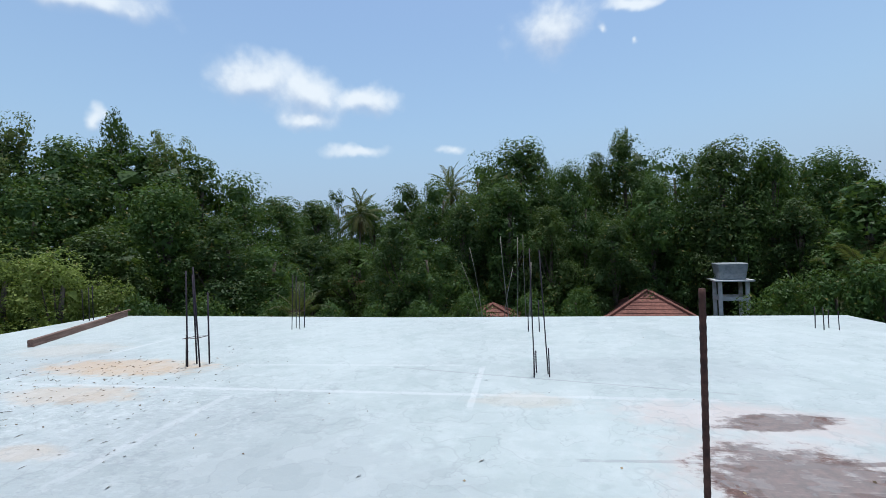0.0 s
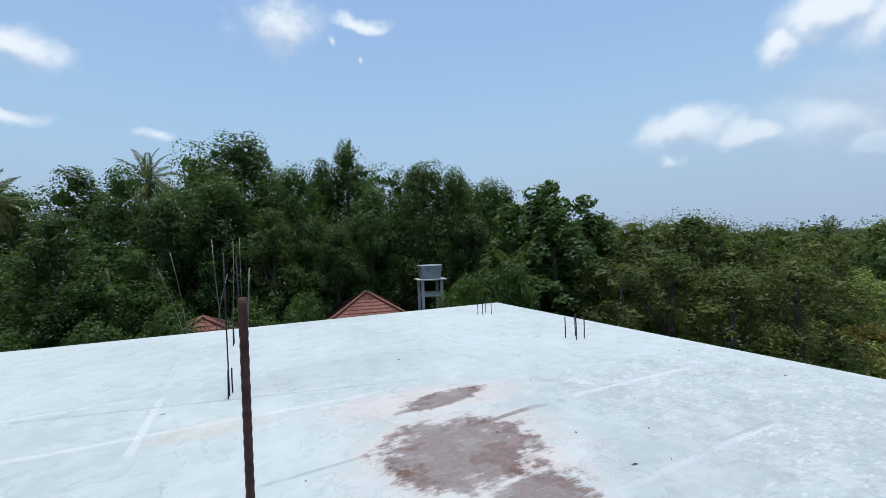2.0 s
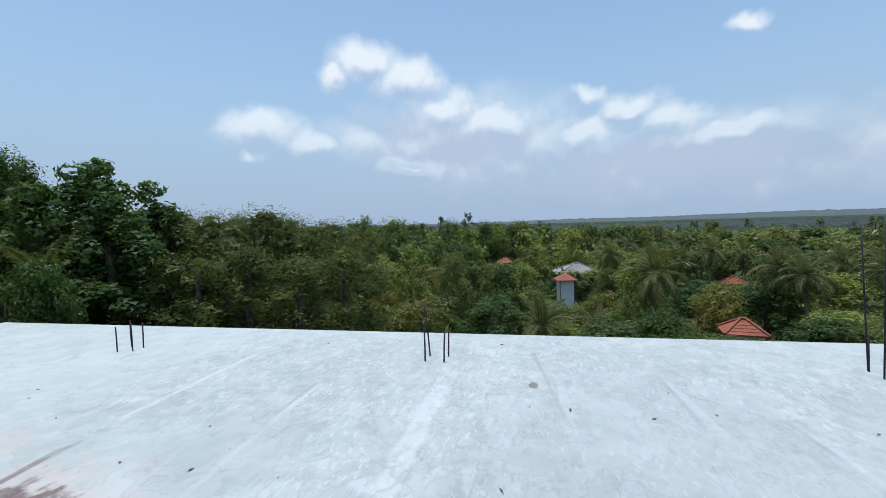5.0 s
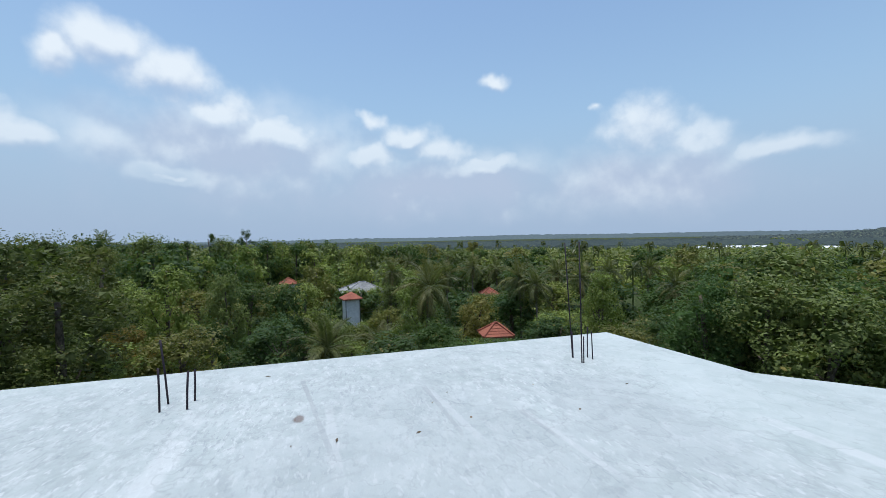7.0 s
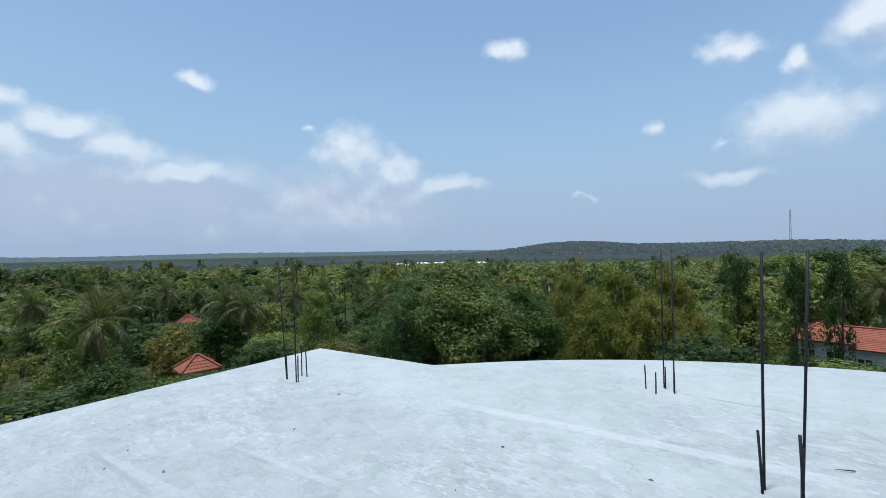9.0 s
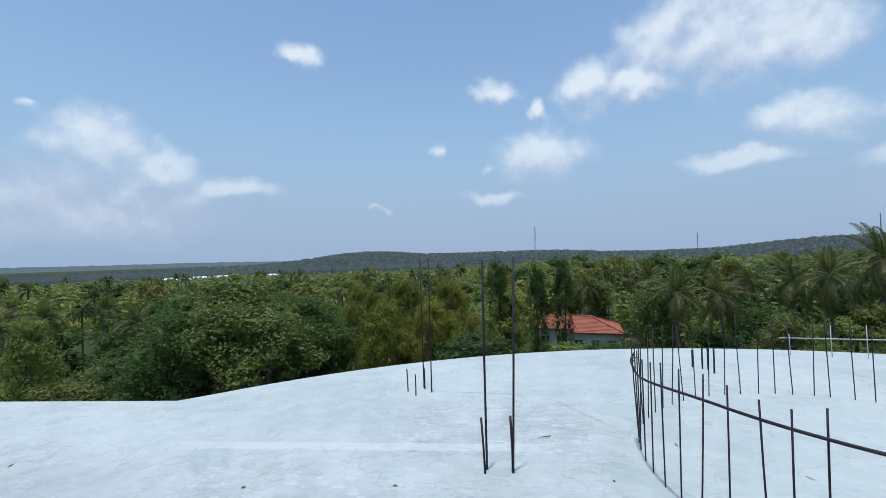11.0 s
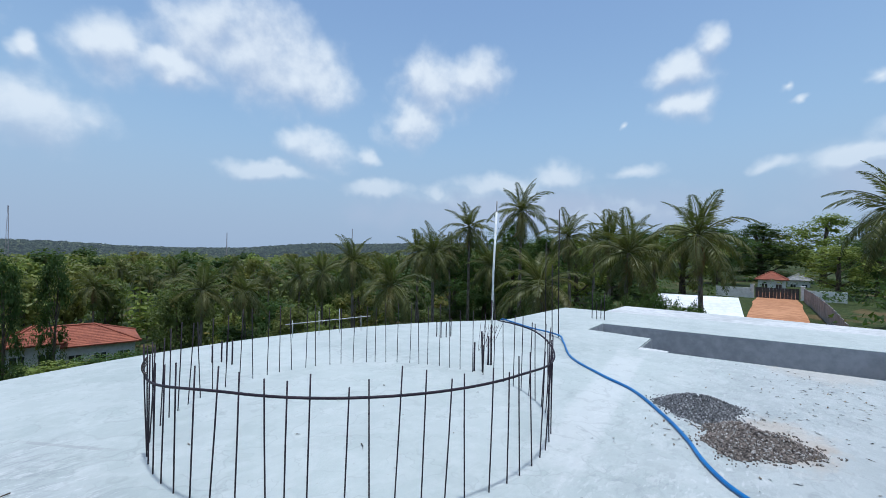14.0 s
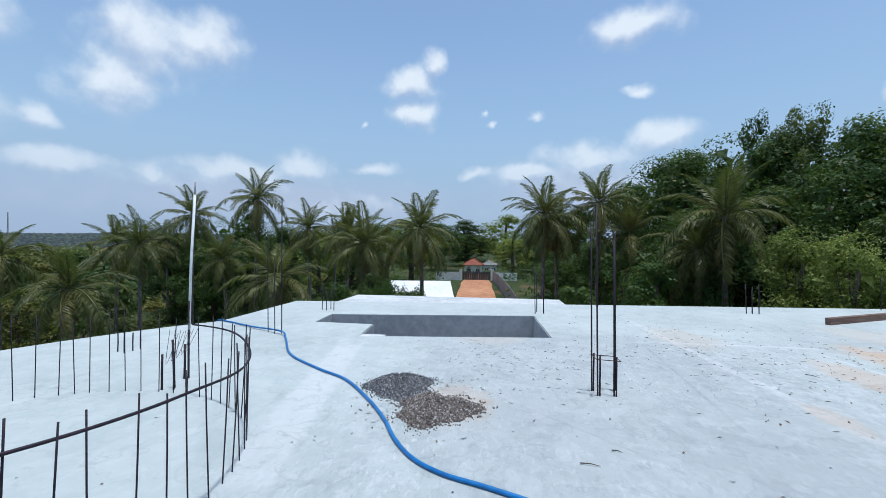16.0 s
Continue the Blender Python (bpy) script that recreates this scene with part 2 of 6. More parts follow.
def leaf_material(name, dark, light, gloss=0.5, through=0.30):
    m = Nodes(name, gloss, 0, 0.14)
    tuft = m.ramp(m.noise(1.1, 3, 0.55), 0.34, 0.66)
    f = m.math("ADD", m.math("MULTIPLY", m.geo.outputs["Random Per Island"], 0.40), m.math("ADD", m.math("MULTIPLY", m.info.outputs["Random"], 0.32), m.math("MULTIPLY", tuft, 0.28)))
    c = m.mix(f, dark, light)
    kin = m.math("FRACT", m.math("MULTIPLY", m.info.outputs["Random"], 17.31))
    c = m.mix(m.ramp(kin, 0.55, 1.0, 0, 0.30), c, (light[0] * 1.25, light[1] * 0.98, light[2] * 0.9))
    old = m.ramp(m.geo.outputs["Random Per Island"], 0.965, 0.975)
    c = m.mix(m.math("MULTIPLY", old, 0.6), c, (0.24, 0.17, 0.05))
    m.colour(c)
    tr = m.node("ShaderNodeBsdfTranslucent")
    m.put(m.mix(0.35, c, (0.25, 0.38, 0.04)), tr.inputs["Color"])
    mx = m.node("ShaderNodeMixShader")
    mx.inputs[0].default_value = through
    m.put(m.bsdf.outputs[0], mx.inputs[1])
    m.put(tr.outputs[0], mx.inputs[2])
    m.put(mx.outputs[0], m.out.inputs["Surface"])
    return m.mat


LEAF_DARK = leaf_material("leaf_dark", (0.024, 0.044, 0.016), (0.070, 0.116, 0.031), 0.5, 0.28)
LEAF_WOOD = leaf_material("leaf_wood", (0.028, 0.054, 0.019), (0.082, 0.142, 0.035), 0.5, 0.30)
LEAF_MID = leaf_material("leaf_mid", (0.040, 0.056, 0.020), (0.196, 0.232, 0.066), 0.46, 0.30)
LEAF_FINE = leaf_material("leaf_fine", (0.038, 0.050, 0.018), (0.140, 0.164, 0.046), 0.5, 0.28)
LEAF_BRIGHT = leaf_material("leaf_bright", (0.070, 0.100, 0.024), (0.290, 0.345, 0.080), 0.46, 0.34)
LEAF_BAMBOO = leaf_material("leaf_bamboo", (0.105, 0.112, 0.022), (0.235, 0.228, 0.045), 0.6, 0.38)
LEAF_OLIVE = leaf_material("leaf_olive", (0.070, 0.072, 0.022), (0.230, 0.218, 0.056), 0.5, 0.32)
LEAF_RUST = leaf_material("leaf_rust", (0.13, 0.088, 0.022), (0.28, 0.19, 0.04), 0.6, 0.32)
LEAF_PALM = leaf_material("leaf_palm", (0.046, 0.056, 0.022), (0.178, 0.182, 0.064), 0.36, 0.26)
LEAF_DRY = leaf_material("leaf_dry", (0.13, 0.085, 0.04), (0.30, 0.22, 0.10), 0.7, 0.2)


def bark_material(name, a, b):
    m = Nodes(name, 0.85, 0, 0.2)
    g = m.noise(9, 6, 0.6, None, (1, 1, 0.25))
    m.colour(m.mix(m.ramp(g, 0.35, 0.65), a, b)).bump(g, 0.6, 0.03)
    return m.mat


BARK = bark_material("bark", (0.05, 0.04, 0.03), (0.16, 0.13, 0.10))
BARK_PALE = bark_material("bark_pale", (0.16, 0.14, 0.11), (0.36, 0.33, 0.28))
BARK_PALM = bark_material("bark_palm", (0.09, 0.075, 0.06), (0.24, 0.21, 0.17))


def slab_material():
    m = Nodes("cement_screed", 0.78, 0, 0.3)
    P = m.tc.outputs["Object"]
    broad = m.noise(0.35, 5, 0.55)
    mottled = m.noise(3.2, 9, 0.7)
    trowel = m.noise(5.0, 9, 0.74, None, (0.85, 1.3, 1, 28))
    trowel2 = m.noise(4.4, 9, 0.74, None, (0.85, 1.35, 1, -35))
    scrape = m.noise(9.0, 8, 0.75, None, (0.7, 1.5, 1, 75))
    fine = m.noise(60, 4, 0.6)
    w = m.math("MULTIPLY", m.math("SUBTRACT", m.noise(4.5, 5, 0.6), 0.5), 1.1)
    base = m.mix(m.ramp(broad, 0.36, 0.64), (0.372, 0.410, 0.398), (0.434, 0.474, 0.458))
    smooth = m.mix(m.ramp(mottled, 0.45, 0.64, 0, 0.32), base, (0.534, 0.567, 0.551))
    smooth = m.mix(m.ramp(trowel2, 0.54, 0.68, 0, 0.22), smooth, (0.350, 0.367, 0.363))
    # the roughly trowelled part
    c = m.mix(m.ramp(mottled, 0.47, 0.62, 0, 0.42), base, (0.551, 0.569, 0.560))
    c = m.mix(m.ramp(mottled, 0.49, 0.34, 0, 0.48), c, (0.280, 0.298, 0.302))
    c = m.mix(m.ramp(trowel, 0.52, 0.61, 0, 0.58), c, (0.289, 0.306, 0.311))
    c = m.mix(m.ramp(trowel2, 0.52, 0.61, 0, 0.58), c, (0.604, 0.621, 0.612))
    c = m.mix(m.ramp(scrape, 0.55, 0.65, 0, 0.40), c, (0.280, 0.298, 0.302))
    c = m.mix(m.ramp(scrape, 0.42, 0.32, 0, 0.40), c, (0.612, 0.630, 0.621))
    for turn, scale, shade in ((18, 15, (0.27, 0.29, 0.30)), (-30, 13, (0.29, 0.31, 0.32)), (55, 14, (0.647, 0.656, 0.647))):
        dash = m.noise(scale, 2, 0.5, None, (0.55, 1.6, 1, turn))
        where = m.ramp(m.noise(1.1, 3, 0.5, None, (1, 1, 1, turn * 3)), 0.42, 0.56)
        c = m.mix(m.math("MULTIPLY", m.ramp(dash, 0.59, 0.66, 0, 0.65), where), c, shade)
    c = m.mix(0.27, c, (0.298, 0.315, 0.319))
    w3 = m.math("MULTIPLY", w, 0.3)
    zone = m.math("MAXIMUM", m.strip(w3, -1.2, -0.4, 7.4, -0.6, 3.7), m.strip(w3, -0.95, -4.3, 1.4, -4.3, 0.9))
    zone = m.math("MAXIMUM", zone, m.math("MULTIPLY", m.strip(w3, -9.5, 2.0, -2.2, 2.0, 4.4), 0.95))
    zone = m.math("MAXIMUM", zone, m.strip(w3, 2.6, 3.2, 6.6, 3.2, 2.0))
    c = m.mix(m.math("ADD", 0.12, m.math("MULTIPLY", zone, 0.88)), smooth, c)
    # pale bands of later cement over the beams
    bands = [(5.0, 1.25, 0.4, 1.25, 0.16), (4.9, 0.05, 3.2, 0.0, 0.07), (4.9, -1.0, 3.4, -1.15, 0.06), (4.2, -1.7, 2.6, -1.85, 0.05),
             (3.4, -3.6, -0.6, -3.9, 0.12), (-4.1, 5.2, -4.1, 2.6, 0.10), (-8.8, 5.3, 2.4, 5.2, 0.07), (-5.2, 6.4, -1.1, 6.5, 0.05),
             (-1.0, 6.5, -1.0, 4.6, 0.06), (-8.0, -2.45, -2.5, -1.55, 0.36), (-11.5, 3.2, -3.4, 3.4, 0.12), (-8.2, 9.0, -8.4, 2.4, 0.10),
             (3.0, 4.0, 5.4, 4.0, 0.06), (4.3, 2.6, 2.0, 2.5, 0.05)]
    for x0, y0, x1, y1, half in bands:
        c = m.mix(m.math("MULTIPLY", m.strip(w, x0, y0, x1, y1, half * 0.75), 0.46), c, (0.595, 0.595, 0.591))
    # thin darker joints beside the bands
    for x0, y0, x1, y1 in [(4.9, -0.98, 3.5, -1.03), (3.96, -1.69, 3.3, -1.75), (4.25, 2.62, 3.3, 2.62), (5.6, 0.33, 3.4, 0.0), (3.2, 3.97, -0.4, 3.74),
                           (-2.6, 6.42, 2.4, 5.3), (-5.8, -0.5, -3.6, 1.6), (-8.6, 2.7, -3.6, 2.25), (-0.3, -5.25, 1.0, -5.3), (-0.94, -4.3, -0.35, -5.2)]:
        c = m.mix(m.math("MULTIPLY", m.strip(m.math("MULTIPLY", w, 1.6), x0, y0, x1, y1, 0.028), 0.6), c, (0.27, 0.275, 0.28))
    # ponding marks: greyer sheets left by dried rain water
    for x, y, a, b in [(-2.0, 3.2, 1.6, 0.8), (1.2, 6.4, 2.2, 0.7), (3.6, -2.6, 1.4, 0.7), (-8.6, 6.4, 1.8, 1.0), (2.9, 2.6, 0.9, 0.7), (-3.6, 2.0, 1.4, 1.0), (-4.2, 0.4, 1.8, 1.0), (-6.6, 1.2, 3.2, 2.6), (-3.4, 3.2, 2.4, 2.0), (3.2, -0.6, 2.4, 1.6)]:
        c = m.mix(m.math("MULTIPLY", m.ramp(m.patch(w, x, y, a, b), 0.0, 0.35), 0.42), c, (0.315, 0.337, 0.341))
    # brown mud stain with its rusty halo
    halo = m.math("MAXIMUM", m.patch(w, 1.7, 4.72, 1.4, 0.5, -8), m.patch(w, 1.55, 3.5, 1.1, 1.25, 0))
    c = m.mix(m.math("MULTIPLY", m.ramp(halo, -0.1, 0.6), 0.5), c, (0.58, 0.42, 0.37))
    streak = m.math("MULTIPLY", m.math("SUBTRACT", m.noise(7, 8, 0.75, None, (0.45, 2.4, 1, -48)), 0.5), 1.1)
    rag = m.math("MULTIPLY", m.math("SUBTRACT", m.noise(4.5, 6, 0.62), 0.5), 1.7)
    mud = m.math("MAXIMUM", m.patch(rag, 1.88, 4.66, 0.56, 0.19, 12), m.patch(rag, 1.52, 3.55, 0.66, 0.62, 20))
    mud = m.math("MAXIMUM", mud, m.patch(rag, 1.70, 2.72, 0.38, 0.26, 10))
    mud = m.math("ADD", mud, streak)
    scratch = m.ramp(m.noise(16, 6, 0.7, None, (0.22, 2.6, 1, -42)), 0.56, 0.68, 1.0, 0.72)
    c = m.mix(m.math("MULTIPLY", m.ramp(mud, -0.12, 0.22), m.math("MULTIPLY", scratch, 0.96)), c, m.mix(m.ramp(m.noise(14, 6, 0.7), 0.35, 0.65), (0.078, 0.040, 0.032), (0.150, 0.080, 0.064)))
    c = m.mix(m.math("MULTIPLY", m.strip(w, 1.2, 3.78, 2.75, 4.0, 0.04), 0.65), c, (0.13, 0.09, 0.08))
    # orange soil trodden over the screed
    for x, y, a, b, k in [(-7.0, 6.2, 2.1, 0.65, 0.72), (-6.4, 4.9, 1.3, 0.45, 0.5), (-5.0, 3.4, 0.5, 0.22, 0.4), (-8.4, 0.0, 1.0, 0.8, 0.22),
                          (-8.9, 3.6, 1.3, 0.7, 0.25), (-0.4, 5.1, 0.7, 0.3, 0.25), (4.42, 0.31, 0.11, 0.06, 1.0), (-4.9, -0.35, 0.75, 0.55, 0.35), (-9.6, 7.4, 1.5, 0.8, 0.25)]:
        c = m.mix(m.math("MULTIPLY", m.ramp(m.math("ADD", m.patch(w, x, y, a, b), m.math("MULTIPLY", streak, 0.6)), 0.0, 0.5), k), c, (0.50, 0.34, 0.21) if k < 0.9 else (0.17, 0.14, 0.125))
    # faint tide marks and lap lines of the screed
    for scale, at, k in ((0.9, 0.5, 0.30), (1.7, 0.46, 0.28), (2.6, 0.55, 0.30)):
        edge = m.math("ABSOLUTE", m.math("SUBTRACT", m.noise(scale, 3, 0.55), at))
        c = m.mix(m.math("MULTIPLY", m.ramp(edge, 0.011, 0.002), m.ramp(m.noise(scale * 0.8, 2, 0.5, None, (1.3, 1, 1, 40)), 0.44, 0.56, 0, k)), c, (0.289, 0.302, 0.306))
        c = m.mix(m.ramp(m.math("SUBTRACT", m.noise(scale, 3, 0.55), at), 0.0, 0.02, 0, 0.10), c, (0.560, 0.578, 0.569))
    speck = m.ramp(m.noise(26, 2, 0.5), 0.70, 0.74, 0, 0.35)
    c = m.mix(speck, c, (0.33, 0.31, 0.28))
    m.colour(c)
    h = m.math("ADD", m.math("MULTIPLY", trowel, 0.6), m.math("ADD", m.math("MULTIPLY", trowel2, 0.5), m.math("MULTIPLY", fine, 0.10)))
    m.bump(h, 0.8, 0.03)
    return m.mat


SCREED = slab_material()


def plain(name, a, b, scale=6.0, rough=0.8, metal=0.0, relief=0.3, dist=0.01, stretch=None, spec=0.3):
    m = Nodes(name, rough, metal, spec)
    g = m.noise(scale, 6, 0.62, None, stretch)
    big = m.noise(scale * 0.12, 4)
    m.colour(m.mix(m.ramp(m.math("ADD", m.math("MULTIPLY", g, 0.6), m.math("MULTIPLY", big, 0.4)), 0.36, 0.64), a, b))
    m.bump(g, relief, dist)
    return m.mat


CONCRETE = plain("bare_concrete", (0.34, 0.345, 0.35), (0.48, 0.48, 0.48), 5, 0.85)
CONCRETE_PALE = plain("pale_concrete", (0.42, 0.43, 0.43), (0.60, 0.60, 0.60), 4, 0.85)
PLASTER = plain("white_plaster", (0.62, 0.62, 0.60), (0.78, 0.78, 0.76), 3, 0.8)
RUST = plain("rusty_steel", (0.034, 0.017, 0.015), (0.105, 0.048, 0.037), 40, 0.75, 0.25, 0.4, 0.002)
STEEL_DARK = plain("dark_steel", (0.016, 0.014, 0.022), (0.046, 0.032, 0.041), 40, 0.62, 0.4, 0.4, 0.002)
WIRE = plain("tie_wire", (0.05, 0.04, 0.04), (0.13, 0.10, 0.09), 60, 0.6, 0.5)
HOSE = plain("blue_plastic", (0.006, 0.10, 0.30), (0.012, 0.16, 0.42), 12, 0.38, 0, 0.1, 0.002, None, 0.5)
PIPE = plain("white_plastic_pipe", (0.62, 0.63, 0.62), (0.80, 0.80, 0.78), 12, 0.45)
TIMBER = plain("weathered_plank", (0.11, 0.065, 0.05), (0.24, 0.15, 0.12), 5, 0.85, 0, 0.5, 0.004, (0.3, 6, 6))
TILE = plain("clay_tile", (0.21, 0.068, 0.046), (0.36, 0.125, 0.075), 7, 0.85)
TILE_DULL = plain("old_clay_tile", (0.13, 0.055, 0.042), (0.24, 0.10, 0.075), 7, 0.85)
SHEET_GREY = plain("grey_roof_sheet", (0.22, 0.22, 0.22), (0.36, 0.35, 0.34), 3, 0.75)
SHEET_WHITE = plain("white_roof_sheet", (0.62, 0.63, 0.64), (0.78, 0.78, 0.78), 3, 0.5)
FENCE = plain("grey_fence_sheet", (0.20, 0.19, 0.185), (0.32, 0.31, 0.30), 2, 0.8)
ROAD = plain("red_gravel_road", (0.34, 0.155, 0.075), (0.50, 0.25, 0.13), 1.2, 0.95, 0, 0.5, 0.03)
DARK = plain("dark_painted_metal", (0.03, 0.032, 0.035), (0.07, 0.072, 0.075), 8, 0.6)
PANE = plain("window_glass_dark", (0.03, 0.035, 0.04), (0.06, 0.065, 0.07), 2, 0.12, 0, 0.0, 0.001, None, 0.6)
TANK = plain("grey_water_tank", (0.20, 0.22, 0.23), (0.32, 0.34, 0.35), 5, 0.7)
MAST_RED = plain("mast_paint", (0.30, 0.24, 0.24), (0.45, 0.38, 0.38), 0.2, 0.6)


def stone_material(name, a, b, c3):
    m = Nodes(name, 0.9, 0, 0.25)
    f = m.geo.outputs["Random Per Island"]
    c = m.mix(f, a, b)
    m.colour(m.mix(m.ramp(f, 0.8, 0.9), c, c3)).bump(m.noise(30, 4), 0.4, 0.004)
    return m.mat


GRAVEL = stone_material("crushed_stone", (0.09, 0.09, 0.095), (0.24, 0.24, 0.245), (0.36, 0.36, 0.36))
GRAVEL_BROWN = stone_material("stone_and_sand", (0.115, 0.098, 0.088), (0.27, 0.225, 0.195), (0.42, 0.40, 0.37))
LITTER = stone_material("dry_leaves", (0.09, 0.065, 0.042), (0.22, 0.16, 0.10), (0.32, 0.25, 0.15))


def ground_material():
    m = Nodes("soil_and_grass", 0.95, 0, 0.15)
    a, b = m.noise(0.12, 6, 0.6), m.noise(1.5, 6, 0.65)
    c = m.mix(m.ramp(b, 0.35, 0.65), (0.024, 0.036, 0.011), (0.056, 0.072, 0.022))
    c = m.mix(m.ramp(a, 0.55, 0.66, 0, 0.6), c, (0.15, 0.095, 0.05))
    m.colour(c).bump(b, 0.6, 0.15)
    return m.mat


GROUND = ground_material()
FIELD = plain("paddy_field", (0.11, 0.17, 0.04), (0.19, 0.25, 0.08), 0.02, 0.9)


# distant woods with aerial haze painted in as a blue-grey emission
def hazed_ridge_material(name, a, b, glow, amount, size=0.05):
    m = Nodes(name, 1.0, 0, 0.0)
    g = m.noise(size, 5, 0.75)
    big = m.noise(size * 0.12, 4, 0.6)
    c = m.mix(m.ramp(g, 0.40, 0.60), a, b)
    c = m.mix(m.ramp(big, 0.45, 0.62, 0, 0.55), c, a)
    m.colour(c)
    # the emission imitates haze in the air; the woods themselves give no light
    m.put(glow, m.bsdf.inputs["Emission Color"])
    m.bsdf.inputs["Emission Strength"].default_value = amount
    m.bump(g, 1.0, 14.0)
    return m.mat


# the last value sets how much haze glow each distance gets
RIDGE_FAR_HAZED = hazed_ridge_material("far_ridge_haze_glow", (0.02, 0.03, 0.02), (0.04, 0.055, 0.035), (0.44, 0.54, 0.70), 0.27)
RIDGE_PLAIN_HAZED = hazed_ridge_material("plain_trees_haze_glow", (0.008, 0.016, 0.007), (0.036, 0.048, 0.022), (0.44, 0.53, 0.66), 0.095)
RIDGE_MID_HAZED = hazed_ridge_material("plain_trees_far_haze_glow", (0.010, 0.018, 0.010), (0.036, 0.046, 0.024), (0.44, 0.54, 0.68), 0.14)
RIDGE_NEAR_HAZED = hazed_ridge_material("wooded_hill_haze_glow", (0.004, 0.008, 0.004), (0.034, 0.046, 0.022), (0.44, 0.54, 0.66), 0.13, 0.07)
RIDGE_TREES_HAZED = stone_material("hill_crowns_haze_glow", (0.010, 0.018, 0.008), (0.050, 0.066, 0.030), (0.080, 0.090, 0.040))
# the hill's crowns get the same emission as painted haze
haze_glow = RIDGE_TREES_HAZED.node_tree.nodes["Principled BSDF"]
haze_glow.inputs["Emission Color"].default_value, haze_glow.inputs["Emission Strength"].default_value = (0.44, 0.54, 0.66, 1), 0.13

# ---- mesh helpers ----
rnd = random.Random(11)
rng = np.random.default_rng(7)


def mesh_of(name, verts, faces, material, smooth=False):
    me = bpy.data.meshes.new(name)
    me.from_pydata([tuple(v) for v in verts], [], [tuple(f) for f in faces])
    me.materials.append(material)
    if smooth:
        me.polygons.foreach_set("use_smooth", [True] * len(me.polygons))
    me.update()
    return me


def quads_mesh(name, V, material):
    """V: n x 4 x 3 corners."""
    n = len(V)
    me = bpy.data.meshes.new(name)
    me.vertices.add(n * 4)
    me.vertices.foreach_set("co", np.ascontiguousarray(V, dtype=np.float32).ravel())
    me.loops.add(n * 4)
    me.loops.foreach_set("vertex_index", np.arange(n * 4, dtype=np.int32))
    me.polygons.add(n)
    me.polygons.foreach_set("loop_start", np.arange(0, n * 4, 4, dtype=np.int32))
    me.materials.append(material)
    me.update(calc_edges=True)
    me.validate()
    return me


def tris_mesh(name, V, material):
    """V: n x 3 x 3 corners."""
    n = len(V)
    me = bpy.data.meshes.new(name)
    me.vertices.add(n * 3)
    me.vertices.foreach_set("co", np.ascontiguousarray(V, dtype=np.float32).ravel())
    me.loops.add(n * 3)
    me.loops.foreach_set("vertex_index", np.arange(n * 3, dtype=np.int32))
    me.polygons.add(n)
    me.polygons.foreach_set("loop_start", np.arange(0, n * 3, 3, dtype=np.int32))
    me.materials.append(material)
    me.update(calc_edges=True)
    me.validate()
    return me


def part(name, bm, material, parent, label=""):
    """Links a bmesh, or a ready mesh, as one mesh object under a thing or a part."""
    if isinstance(bm, bpy.types.Mesh):
        me = bm
    else:
        me = bpy.data.meshes.new(name)
        bm.to_mesh(me)
        bm.free()
        me.materials.append(material)
    ob = new(name, me)
    ob.parent = parent
    return tagged(ob, label)


def thing(name, label, category, group="", m=None, kind=""):
    ob = new(name)
    ob.empty_display_size = 0.2
    if m is not None:
        ob.matrix_basis = m
    return tagged(ob, label, category, group, kind)


def solid(name, bm, material, label, category="", group="", kind="", m=None):
    me = bpy.data.meshes.new(name)
    bm.to_mesh(me)
    bm.free()
    me.materials.append(material)
    ob = new(name, me)
    if m is not None:
        ob.matrix_basis = m
    return tagged(ob, label, category, group, kind)


def box(bm, x0, y0, z0, x1, y1, z1, bevel=0.0):
    made = bmesh.ops.create_cube(bm, size=1.0, matrix=Matrix.Translation(((x0 + x1) / 2, (y0 + y1) / 2, (z0 + z1) / 2)) @ Matrix.Diagonal((x1 - x0, y1 - y0, z1 - z0, 1)))
    if bevel:
        edges = {e for v in made["verts"] for e in v.link_edges}
        bmesh.ops.bevel(bm, geom=list(edges), offset=bevel, segments=1, affect="EDGES")
    return bm


def tube(path, radii, sides=8, cap=True):
    """Verts and faces of a tube round a path."""
    path = [Vector(p) for p in path]
    verts, faces = [], []
    side = None
    for i, p in enumerate(path):
        d = (path[min(i + 1, len(path) - 1)] - path[max(i - 1, 0)]).normalized()
        if side is None:
            side = d.orthogonal().normalized()
        side = (side - d * side.dot(d)).normalized()
        up = d.cross(side)
        r = radii[i] if isinstance(radii, (list, tuple)) else radii
        for k in range(sides):
            a = 2 * math.pi * k / sides
            verts.append(p + (side * math.cos(a) + up * math.sin(a)) * r)
    for i in range(len(path) - 1):
        for k in range(sides):
            a, b = i * sides + k, i * sides + (k + 1) % sides
            faces.append((a, b, b + sides, a + sides))
    if cap:
        faces.append(tuple(reversed(range(sides))))
        faces.append(tuple(range(len(verts) - sides, len(verts))))
    return verts, faces


def joined(pieces):
    verts, faces = [], []
    for v, f in pieces:
        o = len(verts)
        verts += list(v)
        faces += [tuple(i + o for i in q) for q in f]
    return verts, faces


